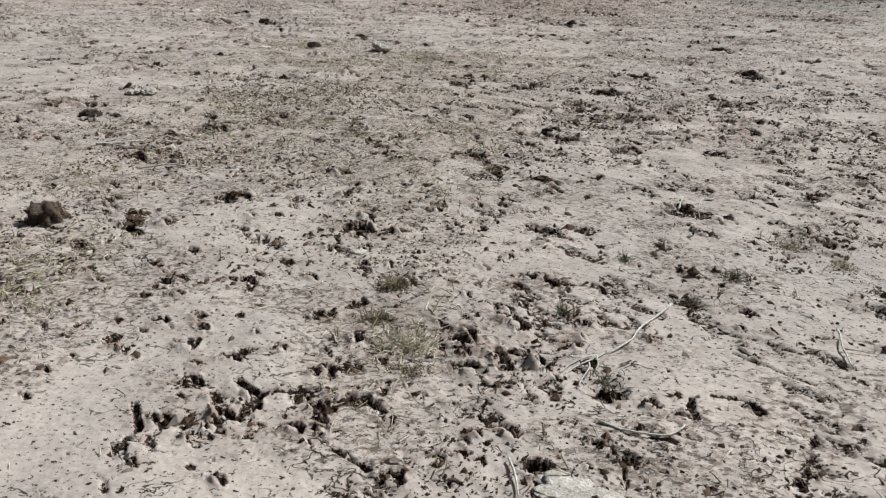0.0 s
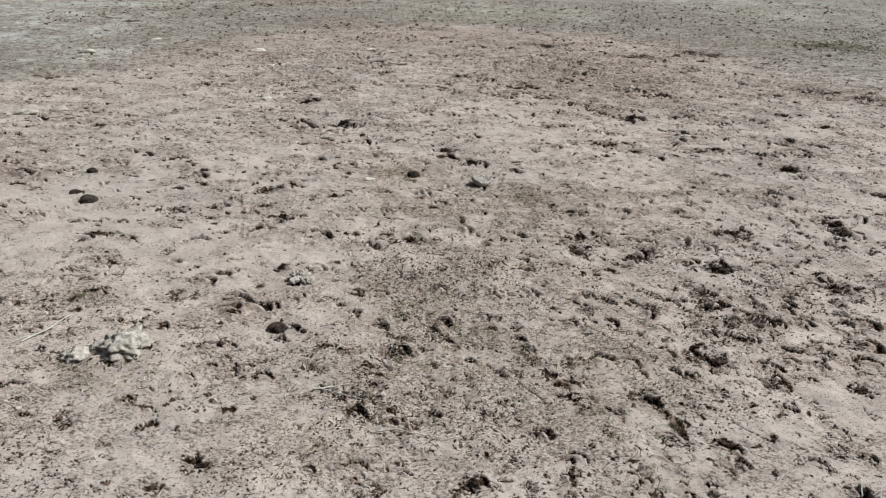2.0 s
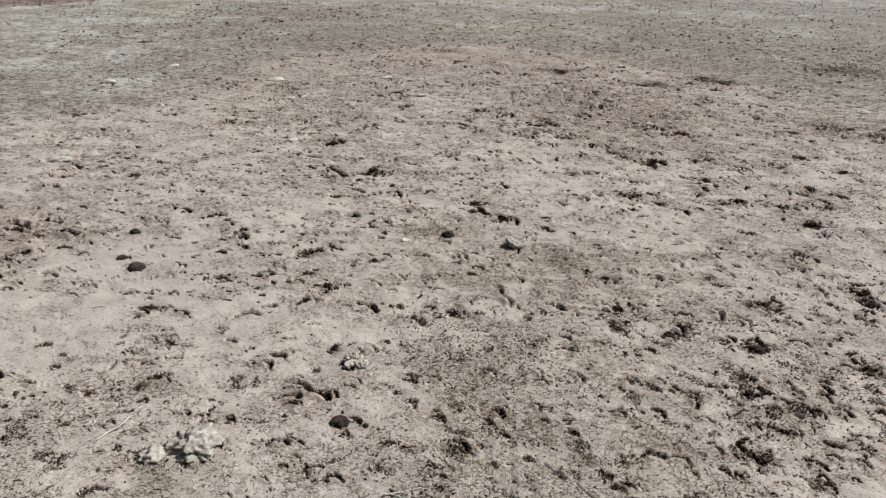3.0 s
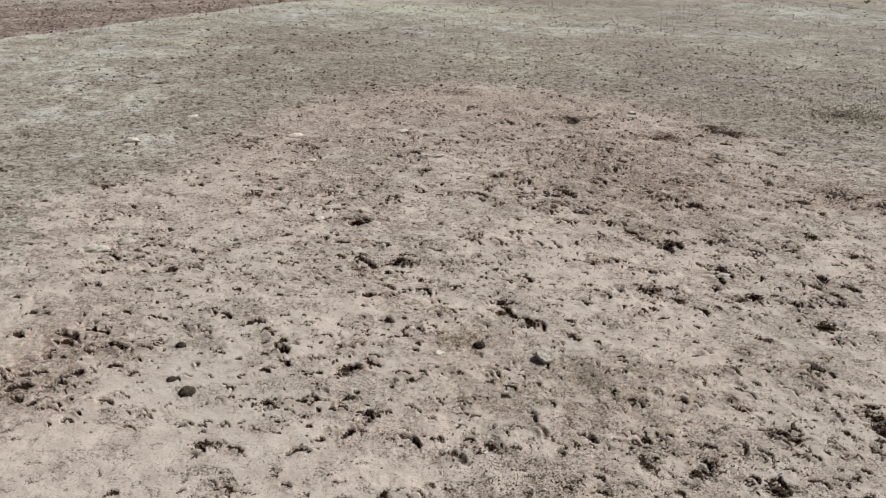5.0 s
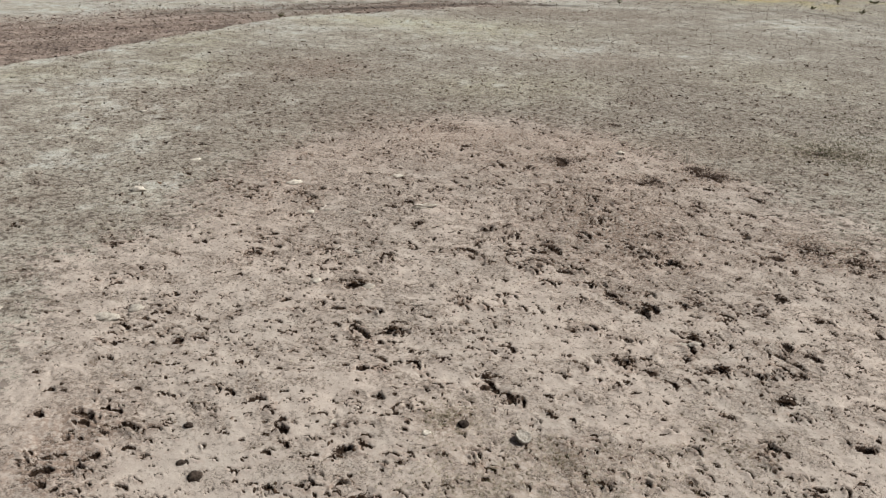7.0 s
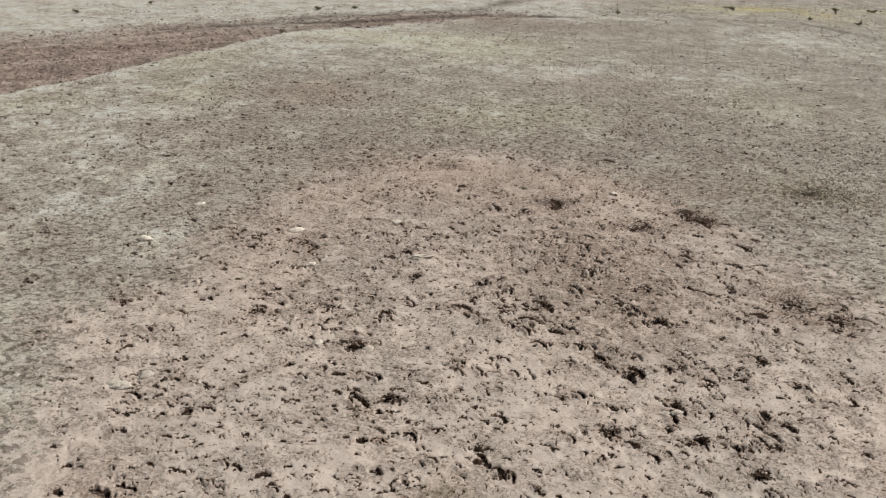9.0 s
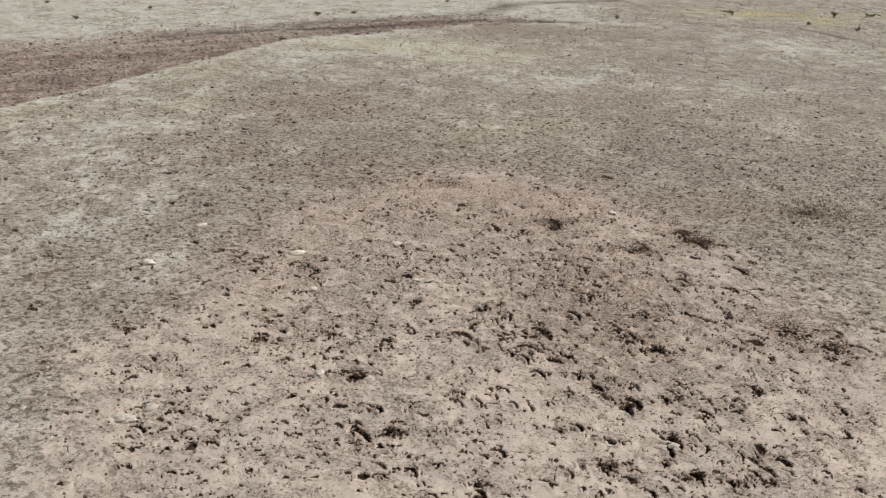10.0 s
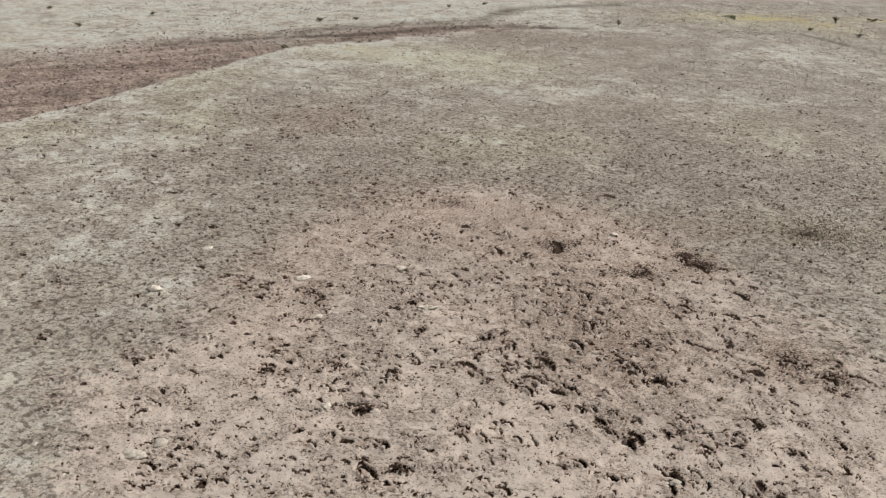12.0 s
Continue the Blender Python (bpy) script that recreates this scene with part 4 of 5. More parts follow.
def blades(name, x, y, length, width, lean, mat, label, seed, category="grass", spread_r=0.0, each=1):
    """Thin bent blades, each a folded three-sided sliver, standing or lying by their lean in radians from upright."""
    r = np.random.default_rng(seed)
    x, y, length = np.repeat(x, each), np.repeat(y, each), np.repeat(length, each)
    n = len(x)
    x, y = x + r.normal(0, 1, n) * spread_r, y + r.normal(0, 1, n) * spread_r
    z = ground_z(x, y)
    length, width = length * r.uniform(0.5, 1.3, n), width * r.uniform(0.6, 1.3, n)
    a, le = r.uniform(0, 6.283, n), np.clip(r.normal(lean, 0.25, n), 0, 1.55)
    d = np.stack([np.cos(a) * np.sin(le), np.sin(a) * np.sin(le), np.cos(le)], 1)
    s = np.stack([-np.sin(a), np.cos(a), np.zeros(n)], 1) * width[:, None] / 2
    up = np.array([0, 0, 1.0])[None] * width[:, None] * 0.5
    base = np.stack([x, y, z], 1) - 0.002
    base[:, 2] += 0.004
    bend = np.stack([r.normal(0, 0.12, n), r.normal(0, 0.12, n), np.full(n, -0.05)], 1) * length[:, None]
    mid, tip = base + d * length[:, None] * 0.55, base + d * length[:, None] + bend
    v = np.stack([base - s, base + s, base + up, mid - s, mid + s, mid + up, tip], 1)
    f = np.array([[0, 1, 4], [0, 4, 3], [1, 2, 5], [1, 5, 4], [2, 0, 3], [2, 3, 5], [3, 4, 6], [4, 5, 6], [5, 3, 6]])
    faces = (f[None] + (np.arange(n) * 7)[:, None, None]).reshape(-1, 3)
    return tagged(new(name, mesh_of(name, v.reshape(-1, 3), faces, mat)), label, category, "", "stuff")


x, y = spread(9000, 21, lambda x, y: (0.12 + 0.5 * clumped(x, y)) * (0.12 + 0.88 * smooth(y, 1.5, 4.0)), 0.5, 13, 1.5)
blades("straw_litter", x, y, r0.uniform(0.02, 0.06, len(x)) * np.clip(0.7 + 0.12 * y, 0.7, 1.8), 0.0022, 1.45, STRAW,
       "pale broken straw lying on the clay", 22, "straw")
x, y = spread(9000, 27, lambda x, y: 0.08 + 0.7 * clumped(x, y), 0.5, 3.5, 1.2)
blades("fine_straw_litter", x, y, r0.uniform(0.008, 0.03, len(x)), 0.0012, 1.4, STRAW, "fine pale straw bits on cracked clay", 28, "straw")
x, y = spread(9000, 23, lambda x, y: np.clip(0.55 * clumped(x, y) * (y < 14), 0, 1), 0.5, 14, 1.4)
blades("dry_stubble", x, y, r0.uniform(0.012, 0.035, len(x)), 0.0025, 0.7, DRY, "short dry grass stubble on the clay", 24, "grass", 0.012, 3)
x, y = spread(9000, 25, lambda x, y: turf_field(x, y) * (0.3 + 0.6 * smooth(value_noise(x, y, 0.7, 3, 0.6, 15.0), -0.3, 0.5)) *
              (1 - tilled_field(x, y)), 5, 60, 1.0)
blades("grazed_grass", x, y, r0.uniform(0.03, 0.06, len(x)), 0.012, 0.9, TURF, "short grazed dull green grass", 26, "grass", 0.06, 2)


x, y = spread(170000, 31, lambda x, y: np.clip(zone_sum(x, y, WORN) * (0.25 + 0.75 * smooth(value_noise(x, y, 0.2, 3, 0.6, 19.0), -0.3, 0.5)), 0, 1), 0.6, 6.5, 1.0)
blades("trodden_straw", x, y, r0.uniform(0.015, 0.045, len(x)), 0.0018, 1.42, STRAW, "pale straw trodden into worn clay", 32, "straw")
x, y = spread(110000, 33, lambda x, y: np.clip(zone_sum(x, y, WORN) * smooth(value_noise(x, y, 0.2, 3, 0.6, 29.0), -0.3, 0.4), 0, 1), 0.6, 6.5, 1.0)
blades("trodden_grass", x, y, r0.uniform(0.012, 0.04, len(x)), 0.0028, 1.2, DRY, "olive-brown dry grass trodden into worn clay", 34, "grass", 0.01, 2)


def patch_points(n, seed, cx, cy, rx, ry):
    r = np.random.default_rng(seed)
    return cx + r.normal(0, rx, n), cy + r.normal(0, ry, n)


for k, (cx, cy, rx, ry, n) in enumerate([(7.3, 14.4, 0.6, 0.45, 460), (9.0, 17.3, 0.6, 0.5, 110), (8.4, 15.6, 0.6, 0.4, 110)]):
    x, y = patch_points(n, 60 + k, cx, cy, rx, ry)
    blades("weed_patch", x, y, r0.uniform(0.03, 0.06, len(x)), 0.009, 1.0, GREEN, "low dull green weeds among trodden dung", 70 + k, "weed", 0.03, 3)
    x, y = patch_points(n // 2, 80 + k, cx, cy, rx, ry)
    blades("straw_patch", x, y, r0.uniform(0.05, 0.12, len(x)), 0.008, 1.35, STRAW, "pale straw lying among low weeds", 90 + k, "straw", 0.03, 2)


# ---- things ----
def part(name, v, f, mat, parent=None, label="", smooth_faces=True):
    ob = new(name, mesh_of(name, v, f, mat, None, smooth_faces))
    if parent:
        ob.parent = parent
    if label:
        ob["label"] = label
    return ob


def lump(w, d, h, seed, sub=3, rough=0.3, wave=0.7):
    """An irregular flattened lump with its base sunk a little."""
    bm = bmesh.new()
    bmesh.ops.create_icosphere(bm, subdivisions=sub, radius=1)
    v = np.array([p.co[:] for p in bm.verts])
    f = np.array([[c.index for c in face.verts] for face in bm.faces])
    bm.free()
    n = np.array([noise.fractal(Vector(p) / wave + Vector((seed * 3.7, seed * 1.3, 0)), 1.0, 2.0, 4) for p in v])
    v = v * (1 + rough * n[:, None])
    v[:, 2] = np.maximum(v[:, 2], -0.35)
    return v * (w / 2, d / 2, h), f


def joined(pieces):
    vs, fs, at = [], [], 0
    for v, f in pieces:
        vs.append(v)
        fs.append(f + at)
        at += len(v)
    return np.concatenate(vs), np.concatenate(fs)


PIECES = [lump(1, 1, 0.5, 900 + k, 2, 0.5) for k in range(8)]
PIECE_MESHES = [mesh_of("broken_piece", v, f, DUNG) for v, f in PIECES]


def dung_clump(x, y, w, d, seed):
    """A trodden clump of dark dung: a ragged body and the pieces broken off it."""
    r = np.random.default_rng(seed)
    m = min(w, d)
    v, f = lump(w * (0.40 if y < 4 else 0.33), d * (0.40 if y < 4 else 0.30), float(np.clip(m * 0.16, 0.005, 0.024)), seed, 3, 0.9, 0.42)
    ob = part("dung_clump", v, f, DUNG, None, "", False)
    z = float(ground_z(x, y))
    ob.location = (x, y, z)
    for k in range(int(np.clip(w * 70, 3, 9))):
        piece = new("broken_piece", PIECE_MESHES[r.integers(0, 8)])
        piece.parent = ob
        px, py, size = r.normal(0, 0.34) * w, r.normal(0, 0.34) * d, m * r.uniform(0.08, 0.26)
        piece.matrix_basis = pose(px, py, float(ground_z(x + px, y + py)) - z, 0, 0, r.uniform(0, 360)) @ Matrix.Diagonal((size * r.uniform(1, 1.9), size * r.uniform(0.5, 0.9), size * 0.6, 1))
    return ob


for seed, (x, y, w, d) in enumerate(CLUMPS):
    what = "dark brown trodden dung clump on grazed turf" if y > 13 else "dark brown broken dung clump on pale clay"
    tagged(dung_clump(x, y, w, d, 101 + seed), what if max(w, d) < 0.24 else "large dark trodden dung patch on pale clay", "dung", "dung clumps on the field")


def stone(name, x, y, w, d, h, mat, seed, label, rough=0.35, sub=3, lift=0.0, tilt=0, wave=0.7):
    v, f = lump(w, d, h, seed, sub, rough, wave)
    ob = part(name, v, f, mat)
    around = ground_z(x + np.array([0, 0.6, -0.6, 0, 0]) * w, y + np.array([0, 0, 0, 0.6, -0.6]) * d)
    ob.matrix_world = pose(x, y, float(np.median(around)) + lift, 0, tilt, (seed * 47) % 60 - 30)
    return tagged(ob, label, "stone")


for k, (x, y, w, d) in enumerate([(-5.62, 10.61, .24, .16), (-3.24, 11.22, .24, .14), (-4.09, 6.98, .15, .13), (-4.34, 6.75, .28, .14),
                                  (-2.19, 7.86, .12, .12), (-1.51, 7.78, .11, .12), (-5.58, 6.83, .06, .06), (-2.71, 10.04, .11, .1),
                                  (-2.46, 10.16, .09, .08), (-1.78, 8.75, .12, .07), (-2.0, 10.07, .09, .08), (-1.53, 11.81, .17, .13),
                                  (-4.98, 6.35, .06, .06), (-7.49, 15.23, .17, .14), (-5.25, 12.16, .17, .12), (2.74, 13.74, .17, .12),
                                  (2.25, 6.82, .12, .08), (-0.65, 5.11, .07, .06), (-1.51, 5.20, .04, .05), (2.10, 6.79, .10, .07),
                                  (0.60, 1.44, .03, .03)]):
    flat = k in (3, 16, 19, 14)
    tagged(stone("pale_stone", x, y, w * 1.25, d * 1.2, w * (0.11 if flat else 0.2), GREY if k in (16, 19) else PALE, 300 + k,
                 "flat pale weathered stone flush with clay" if flat else "small pale weathered stone on dry ground", 0.4, 3, 0.0, -8),
           group="pale stones on the field")
tagged(stone("pale_rock", -1.43, 2.60, .23, .22, .052, CHALK, 41, "crumbling pale grey rock half sunk in clay", 0.45, 5, 0.0, 0, 0.34), group="pale crumbling rocks")
tagged(stone("pale_rock", -1.60, 2.52, .12, .12, .032, CHALK, 42, "smaller crumbling pale rock beside a larger one", 0.45, 4, 0.0, 0, 0.4), group="pale crumbling rocks")
tagged(stone("pale_rock", 1.04, 0.625, .13, .07, .004, CHALK, 45, "flat pale crusted rock flush with clay", 0.35, 4, -0.001, 0, 0.6), group="pale crumbling rocks")
tagged(stone("pale_rock", -0.98, 10.46, .32, .12, .028, PALE, 47, "long pale broken rock on trodden clay", 0.8, 5, 0.0, 0, 0.35), group="pale crumbling rocks")
stone("brown_stone", -2.50, 4.43, .125, .11, .043, BROWN_STONE, 51, "smooth dark brown stone on bare pale clay", 0.18)
stone("brown_stone", -2.67, 4.57, .085, .06, .025, BROWN_STONE, 52, "small flat dark brown stone on bare clay", 0.2)
stone("brown_stone", -2.77, 5.03, .085, .07, .03, BROWN_STONE, 53, "small dark brown stone on bare clay", 0.2)
stone("brown_stone", -0.31, 5.25, .10, .10, .045, BROWN_STONE, 54, "dark brown stone beside trodden clay", 0.25)
stone("brown_stone", -0.78, 2.82, .10, .09, .030, BROWN_STONE, 55, "dark brown rounded stone on pale clay", 0.24, 4, 0.0, 0, 0.5)
stone("earth_clod", -0.272, 1.585, .105, .09, .050, CLOD, 58, "rough dark brown earth clod on pale clay", 0.45, 4, 0.0, 0, 0.45)
stone("brown_stone", -0.65, 2.80, .032, .03, .014, BROWN_STONE, 56, "little dark brown stone on pale clay", 0.2)


def ribbed_dung(x, y):
    """A weathered pale pat with broken ribs across it."""
    pieces = []
    r = np.random.default_rng(77)
    for k in range(9):
        v, f = lump(0.036 * r.uniform(0.7, 1.3), 0.075 * r.uniform(0.6, 1.1), 0.017 * r.uniform(0.7, 1.2), 60 + k, 4, 0.55, 0.5)
        turn = r.normal(0, 0.25)
        c, q = math.cos(turn), math.sin(turn)
        v = np.stack([v[:, 0] * c - v[:, 1] * q, v[:, 0] * q + v[:, 1] * c, v[:, 2]], 1)
        pieces.append((v + (-0.05 + 0.024 * (k % 5), -0.03 + 0.06 * (k // 5) + r.uniform(-0.012, 0.012), 0.004), f))
    ob = part("weathered_pat", *joined(pieces), PALE)
    ob.matrix_world = pose(x, y, float(ground_z(x, y)) + 0.002, 0, 0, 12)
    return tagged(ob, "bleached ribbed dung pat on pale clay", "dung")


ribbed_dung(-0.78, 3.37)


def round_pat(x, y):
    """A round grey dried pat: a dished disc with a raised, uneven rim, propped on one side."""
    bm = bmesh.new()
    rings, count = 14, 48
    grid = []
    for i in range(rings + 1):
        q = i / rings
        row = []
        for k in range(count):
            a = 2 * math.pi * k / count
            n = noise.fractal(Vector((math.cos(a) * q * 3, math.sin(a) * q * 3, 5)), 1.0, 2.0, 4)
            rad = 0.078 * q * (1 + 0.05 * math.sin(3 * a + 1) + 0.03 * n)
            h = 0.030 + 0.012 * smooth(q, 0.55, 0.85) + 0.008 * n - 0.022 * smooth(q, 0.88, 1.0)
            row.append(bm.verts.new((rad * math.cos(a), rad * math.sin(a), h)))
        grid.append(row)
    skirt = [bm.verts.new((v.co.x * 0.62, v.co.y * 0.62, -0.004)) for v in grid[-1]]
    grid.append(skirt)
    for a, b in zip(grid[:-1], grid[1:]):
        for k in range(count):
            bm.faces.new((a[k], a[(k + 1) % count], b[(k + 1) % count], b[k]))
    bm.faces.new(list(reversed(skirt)))
    bmesh.ops.remove_doubles(bm, verts=bm.verts, dist=1e-5)
    bmesh.ops.recalc_face_normals(bm, faces=bm.faces)
    me = bpy.data.meshes.new("dried_pat")
    bm.to_mesh(me)
    bm.free()
    me.polygons.foreach_set("use_smooth", [True] * len(me.polygons))
    me.materials.append(PAT)
    ob = new("dried_pat", me)
    ob.matrix_world = pose(x, y, float(ground_z(x, y)) + 0.006, 11, 6, 20)
    return tagged(ob, "round grey dried dung pat with raised rim", "dung")


round_pat(0.22, 5.08)


def tube(points, r0_, r1_, seed, sides=7):
    """A tapering, slightly knotty stem along a bent line."""
    r = np.random.default_rng(seed)
    pts = [np.array(p, float) for p in points]
    fine = []
    for a, b in zip(pts[:-1], pts[1:]):
        n = max(2, int(np.linalg.norm(b - a) / 0.015))
        fine += [a + (b - a) * k / n for k in range(n)]
    fine.append(pts[-1])
    fine = np.array(fine)
    fine[1:-1] = (fine[:-2] + 2 * fine[1:-1] + fine[2:]) / 4
    fine[1:-1, :2] += r.normal(0, r0_ * 0.35, (len(fine) - 2, 2))
    vs, fs = [], []
    for k, p in enumerate(fine):
        q = fine[min(k + 1, len(fine) - 1)] - fine[max(k - 1, 0)]
        q = q / np.linalg.norm(q)
        s = np.cross(q, (0, 0, 1))
        s = s / np.linalg.norm(s)
        u = np.cross(s, q)
        rad = (r0_ + (r1_ - r0_) * k / (len(fine) - 1)) * r.uniform(0.85, 1.15)
        for c in range(sides):
            a = 2 * math.pi * c / sides
            vs.append(p + rad * (math.cos(a) * s + math.sin(a) * u))
    for k in range(len(fine) - 1):
        for c in range(sides):
            a, b = k * sides + c, k * sides + (c + 1) % sides
            fs += [(a, b, b + sides), (a, b + sides, a + sides)]
    for k, rev in ((0, True), (len(fine) - 1, False)):
        for c in range(1, sides - 1):
            tri = (k * sides, k * sides + c, k * sides + c + 1)
            fs.append(tri[::-1] if rev else tri)
    return np.array(vs), np.array(fs)


def twig(lines, thick, label, seed, group="fallen twigs"):
    """A fallen twig: its stem and, as parts, its side shoots; each line holds x, y and height over the ground."""
    made = None
    for k, pts in enumerate(lines):
        ox, oy = lines[0][0][:2]
        world_pts = [(x - ox, y - oy, float(ground_z(x, y)) + h) for x, y, h in pts]
        t = thick if k == 0 else thick * 0.7
        v, f = tube(world_pts, t, t * 0.45, seed + k)
        if k == 0:
            made = part("twig", v, f, TWIG)
            made.location = (ox, oy, 0)
        else:
            part("side_shoot", v, f, TWIG, made)
    return tagged(made, label, "twig", group)


twig([[(1.318, 1.222, .010), (1.275, 1.172, .009), (1.225, 1.112, .008), (1.20, 1.062, .008), (1.165, 1.03, .008), (1.115, .995, .007), (1.085, .972, .006), (1.058, .95, .003), (1.050, .925, .002)],
      [(1.12, .998, .008), (1.09, .992, .006), (1.062, .968, .005), (1.048, .945, .003)],
      [(1.105, .985, .008), (1.10, .955, .007), (1.083, .925, .005), (1.072, .895, .003)], [(1.12, .998, .008), (1.12, .968, .006), (1.108, .945, .003)]],
     0.0024, "pale bleached forked twig lying on cracked clay", 1)
twig([[(1.09, .79, .004), (1.14, .77, .005), (1.20, .76, .004), (1.23, .79, .006)]], 0.0024, "thin curved pale twig on cracked clay", 2)
twig([[(1.63, 1.13, .012), (1.60, 1.02, .006), (1.60, .99, .004)], [(1.61, 1.06, .008), (1.69, 1.05, .005)]], 0.0024, "thin forked pale twig on clay", 3)
twig([[(-.49, 2.34, .006), (-.27, 2.27, .008)]], 0.003, "short brownish dry stalk on clay", 5)
twig([[(1.60, 1.90, .030), (1.575, 1.885, .034), (1.555, 1.85, .020), (1.55, 1.80, .004)]], 0.0022, "short pale stalk leaning out of clay", 6)
twig([[(.94, .69, .006), (.95, .65, .006), (.95, .61, .005)]], 0.0022, "short pale straw stalk on clay", 7)
twig([[(-1.90, 2.60, .004), (-1.87, 2.66, .010), (-1.83, 2.71, .012), (-1.82, 2.80, .012), (-1.80, 2.87, .014)],
      [(-1.87, 2.66, .010), (-1.92, 2.63, .006), (-1.95, 2.58, .004)]], 0.0045, "pale forked twig beside a pale rock", 8)
twig([[(-0.242, 2.085, 0.004), (-0.145, 2.093, 0.01), (-0.082, 2.067, 0.008), (0.010, 2.058, 0.012), (0.047, 2.048, 0.008), (0.100, 2.078, 0.004)]], 0.0030, "long bent pale dry stalk on trodden clay", 9)
twig([[(-.27, 1.99, .004), (-.20, 2.00, .006), (-.13, 2.015, .004)]], 0.0018, "thin brownish dry stalk beside a pale one", 10)
twig([[(-.51, 2.33, .005), (-.35, 2.38, .006)]], 0.005, "short flat pale stalk on clay", 11)
twig([[(1.49, 2.37, .004), (1.50, 2.42, .02), (1.56, 2.46, .005)]], 0.003, "small arched pale stalk on trodden clay", 12)
twig([[(1.50, 1.86, .004), (1.53, 1.93, .03)]], 0.003, "little pale stalk standing on trodden clay", 13)
twig([[(-5.92, 8.47, .006), (-5.84, 8.62, .01)]], 0.006, "short pale stick on grey clay", 15)
twig([[(3.98, 13.36, .0), (3.96, 13.40, .14), (3.95, 13.42, .28)]], 0.011, "pale stake standing by dark dung", 16)
twig([[(-2.05, 8.87, .006), (-2.14, 8.66, .006)]], 0.005, "thin pale straw stalk on clay", 17)
twig([[(-2.57, 10.14, .006), (-2.51, 10.33, .008)]], 0.006, "pale straw stalk beside pale stones", 18)


def tuft(x, y, w, h, n, mat, label, seed, lean=0.85):
    """A small grass or weed tuft: many bent blades from a crown of short ones."""
    r = np.random.default_rng(seed)
    root = new("grass_tuft")
    root.location = (x, y, float(ground_z(x, y)) - 0.002)
    for name, count, k in (("foliage", n * 2, 1.0), ("crown", n, 0.5)):
        pieces = []
        for _ in range(count):
            a, le = r.uniform(0, 6.283), abs(r.normal(lean, 0.35))
            q, at = 0.75 * w * math.sqrt(r.random()) * (0.55 + 0.45 * math.sin(2 * a + seed)), r.uniform(0, 6.283)
            b = np.array([math.cos(at) * q * 1.3, math.sin(at) * q * 0.8, 0])
            d = np.array([math.cos(a) * math.sin(le), math.sin(a) * math.sin(le), max(math.cos(le), 0.1)])
            ln = h * k * r.uniform(0.2, 1.0)
            mid, tip = b + d * ln * 0.6, b + d * ln + np.array([math.cos(a + r.normal(0, 1)), math.sin(a + r.normal(0, 1)), -0.8]) * ln * r.uniform(0, 0.45)
            s = np.array([-math.sin(a), math.cos(a), 0]) * r.uniform(0.0004, 0.0010)
            u = np.array([0, 0, 0.0012])
            v = np.array([b - s, b + s, b + u, mid - s, mid + s, mid + u, tip])
            f = np.array([[0, 1, 4], [0, 4, 3], [1, 2, 5], [1, 5, 4], [2, 0, 3], [2, 3, 5], [3, 4, 6], [4, 5, 6], [5, 3, 6]])
            pieces.append((v, f))
        part(name, *joined(pieces), mat, root, "", False)
    return tagged(root, label, "grass", "grass tufts on the clay")


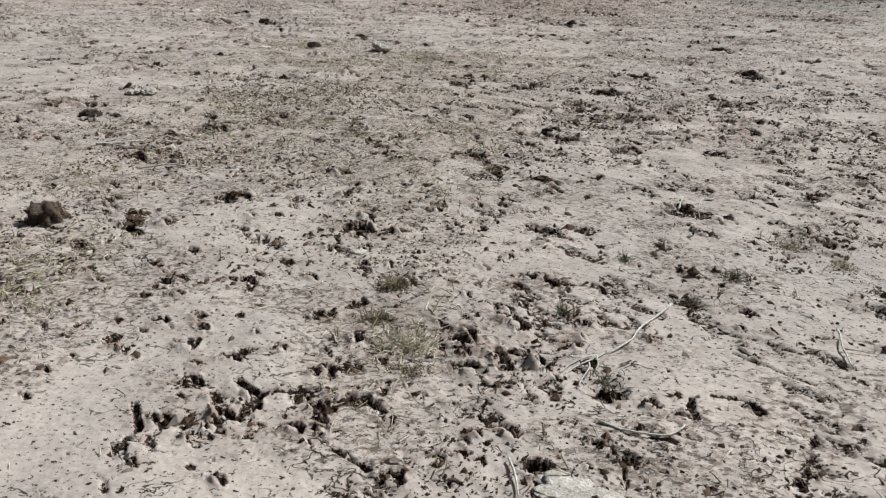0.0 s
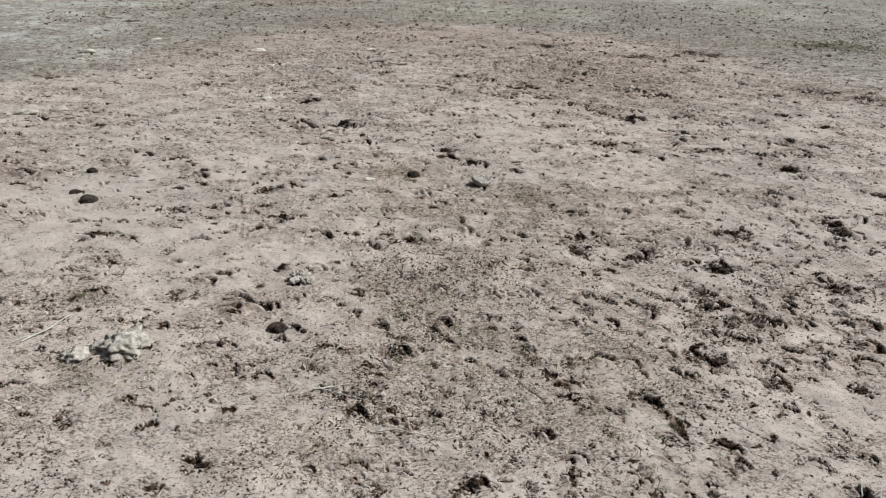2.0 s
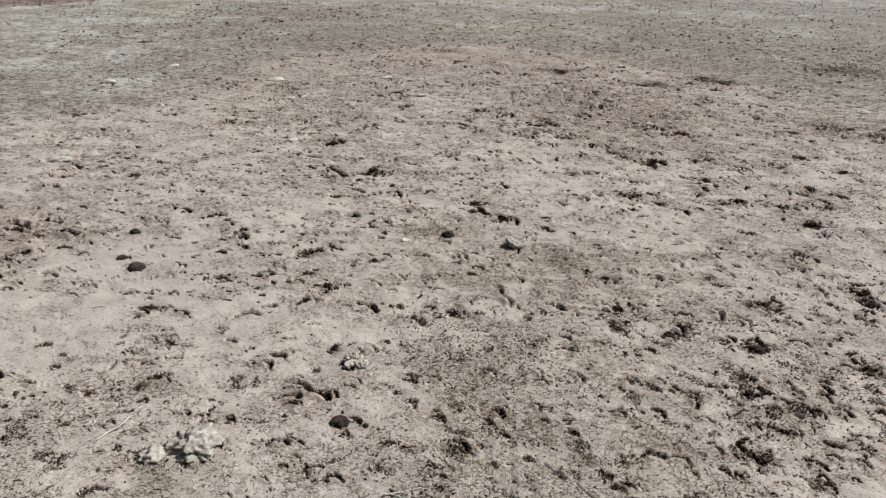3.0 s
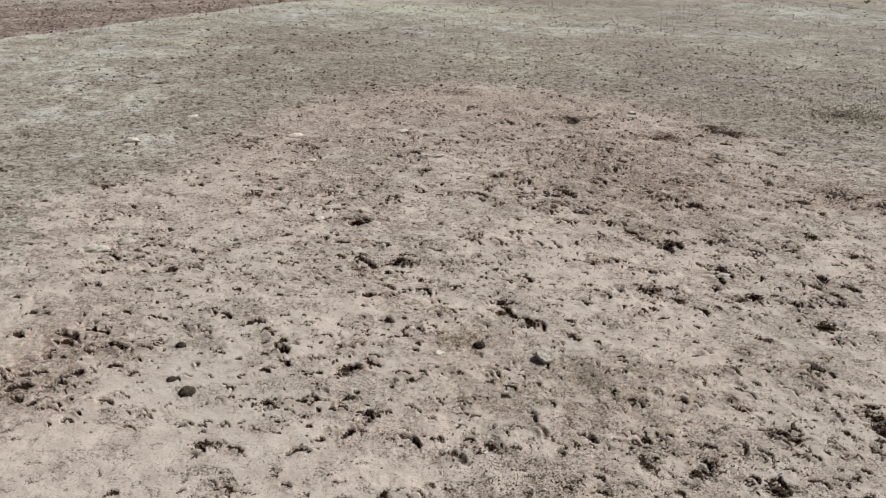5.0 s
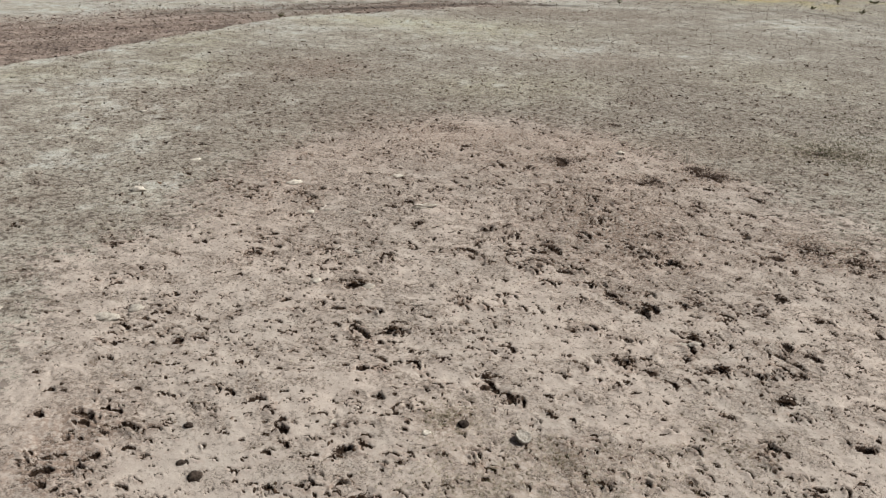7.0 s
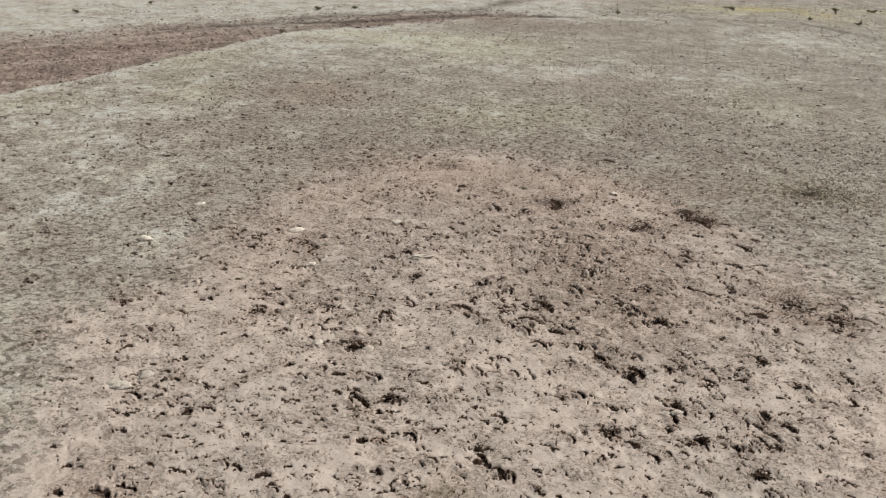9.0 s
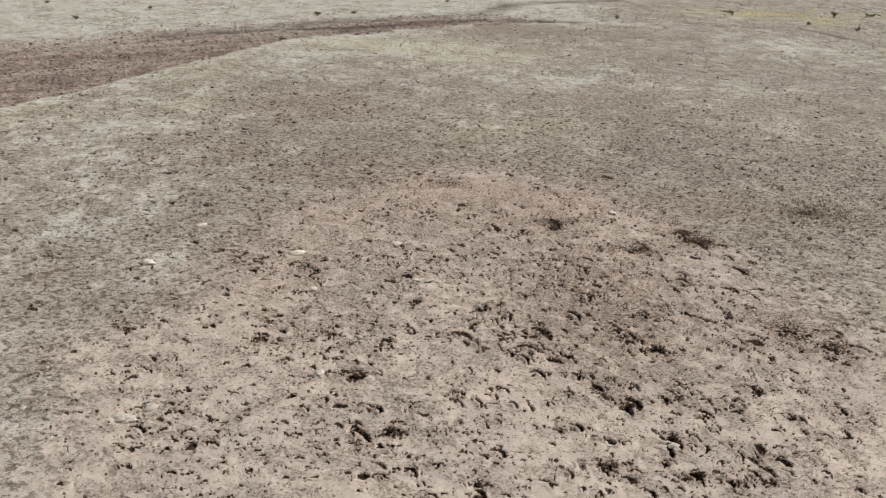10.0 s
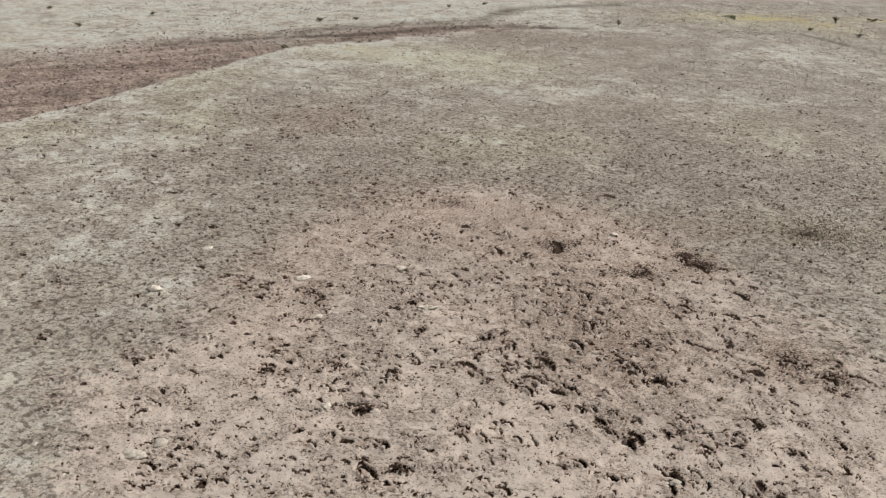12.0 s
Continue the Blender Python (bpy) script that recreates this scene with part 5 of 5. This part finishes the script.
for k, (x, y, w, h, n, mat, label) in enumerate([
        (.71, 1.27, .06, .05, 120, DRY, "upright brown dry grass tuft on clay"), (.69, 1.12, .06, .045, 140, DRY, "sprawling straw-coloured dry grass tuft"),
        (.75, 1.01, .08, .045, 190, STRAW, "low yellowish dry grass tuft on clay"), (.77, .92, .06, .03, 50, DRY, "low brown dry grass tuft"),
        (1.27, 1.48, .03, .045, 26, GREEN, "small dull green weed sprig"), (1.37, 1.25, .06, .035, 50, GREEN, "dark green low weed tuft on clay"),
        (1.51, 1.38, .05, .04, 40, GREEN, "small dull green weed sprig"), (1.74, 1.62, .08, .04, 60, STRAW, "yellowish dry grass tuft on clay"),
        (1.81, 1.48, .06, .04, 40, STRAW, "yellowish dry grass tuft on clay"), (1.08, 1.18, .04, .03, 26, GREEN, "small dull green weed sprig"),
        (.95, 2.21, .12, .03, 60, DRY, "low brown dry grass tuft"), (.43, 2.62, .11, .03, 60, DRY, "low brown dry grass tuft"),
        (-1.85, 3.05, .11, .04, 70, GREEN, "low dull green weed patch on clay"), (1.12, .93, .05, .03, 30, GREEN, "small dull green weed sprig"),
        (-.46, 5.37, .26, .035, 120, STRAW, "low yellowish dry grass tuft beside a dark stone"), (-.34, 5.12, .18, .03, 70, DRY, "low brown dry grass tuft")]):
    tuft(x, y, w, h, n, mat, label, 500 + k)


def weed(x, y, w, h, seed):
    """A dry field weed seen far off: stiff stems with small leaf clumps."""
    r = np.random.default_rng(seed)
    root = new("field_weed")
    root.location = (x, y, float(ground_z(x, y)) - 0.005)
    stems, leaves = [], []
    for _ in range(14):
        a, le = r.uniform(0, 6.283), abs(r.normal(0.5, 0.35))
        tip = np.array([math.cos(a) * math.sin(le) * w, math.sin(a) * math.sin(le) * w, h * r.uniform(0.5, 1.0)])
        stems.append(tube([(0, 0, 0), tip * (0.5, 0.5, 0.6), tip], 0.006, 0.003, int(r.integers(1e6)), 4))
        for _ in range(5):
            v, f = CRUMB_SHAPES[r.integers(0, 10)]
            s = w * r.uniform(0.06, 0.12)
            leaves.append((v * (s, s, s * 0.5) + tip * r.uniform(0.5, 1.05) + r.normal(0, 0.02, 3) * (1, 1, 0.5), f))
    part("stem_cluster", *joined(stems), DRY, root, "", False)
    part("foliage", *joined(leaves), GREEN, root, "dull dark green leaves", False)
    return tagged(root, "low dark dry weed on the pale field", "weed", "weeds on the far field")


for k, (x, y, w, h) in enumerate([(-17.95, 32.8, .4, .25), (-21.6, 37, .35, .2), (-16.3, 36.9, .35, .18), (-7.9, 37.3, .5, .3), (7.9, 40.9, .35, .4),
                                  (22.2, 46.2, .5, .5), (21.0, 40.8, .4, .4), (15.8, 45.7, .8, .2), (25.2, 47.5, .7, .2), (-8.1, 30.3, .3, .3),
                                  (-6.2, 38.3, .4, .2), (19.0, 42.4, .4, .25), (-1.5, 44.5, .4, .2), (0.6, 46.2, .4, .2)]):
    weed(x, y, w * 0.7, h * 0.7, 700 + k)
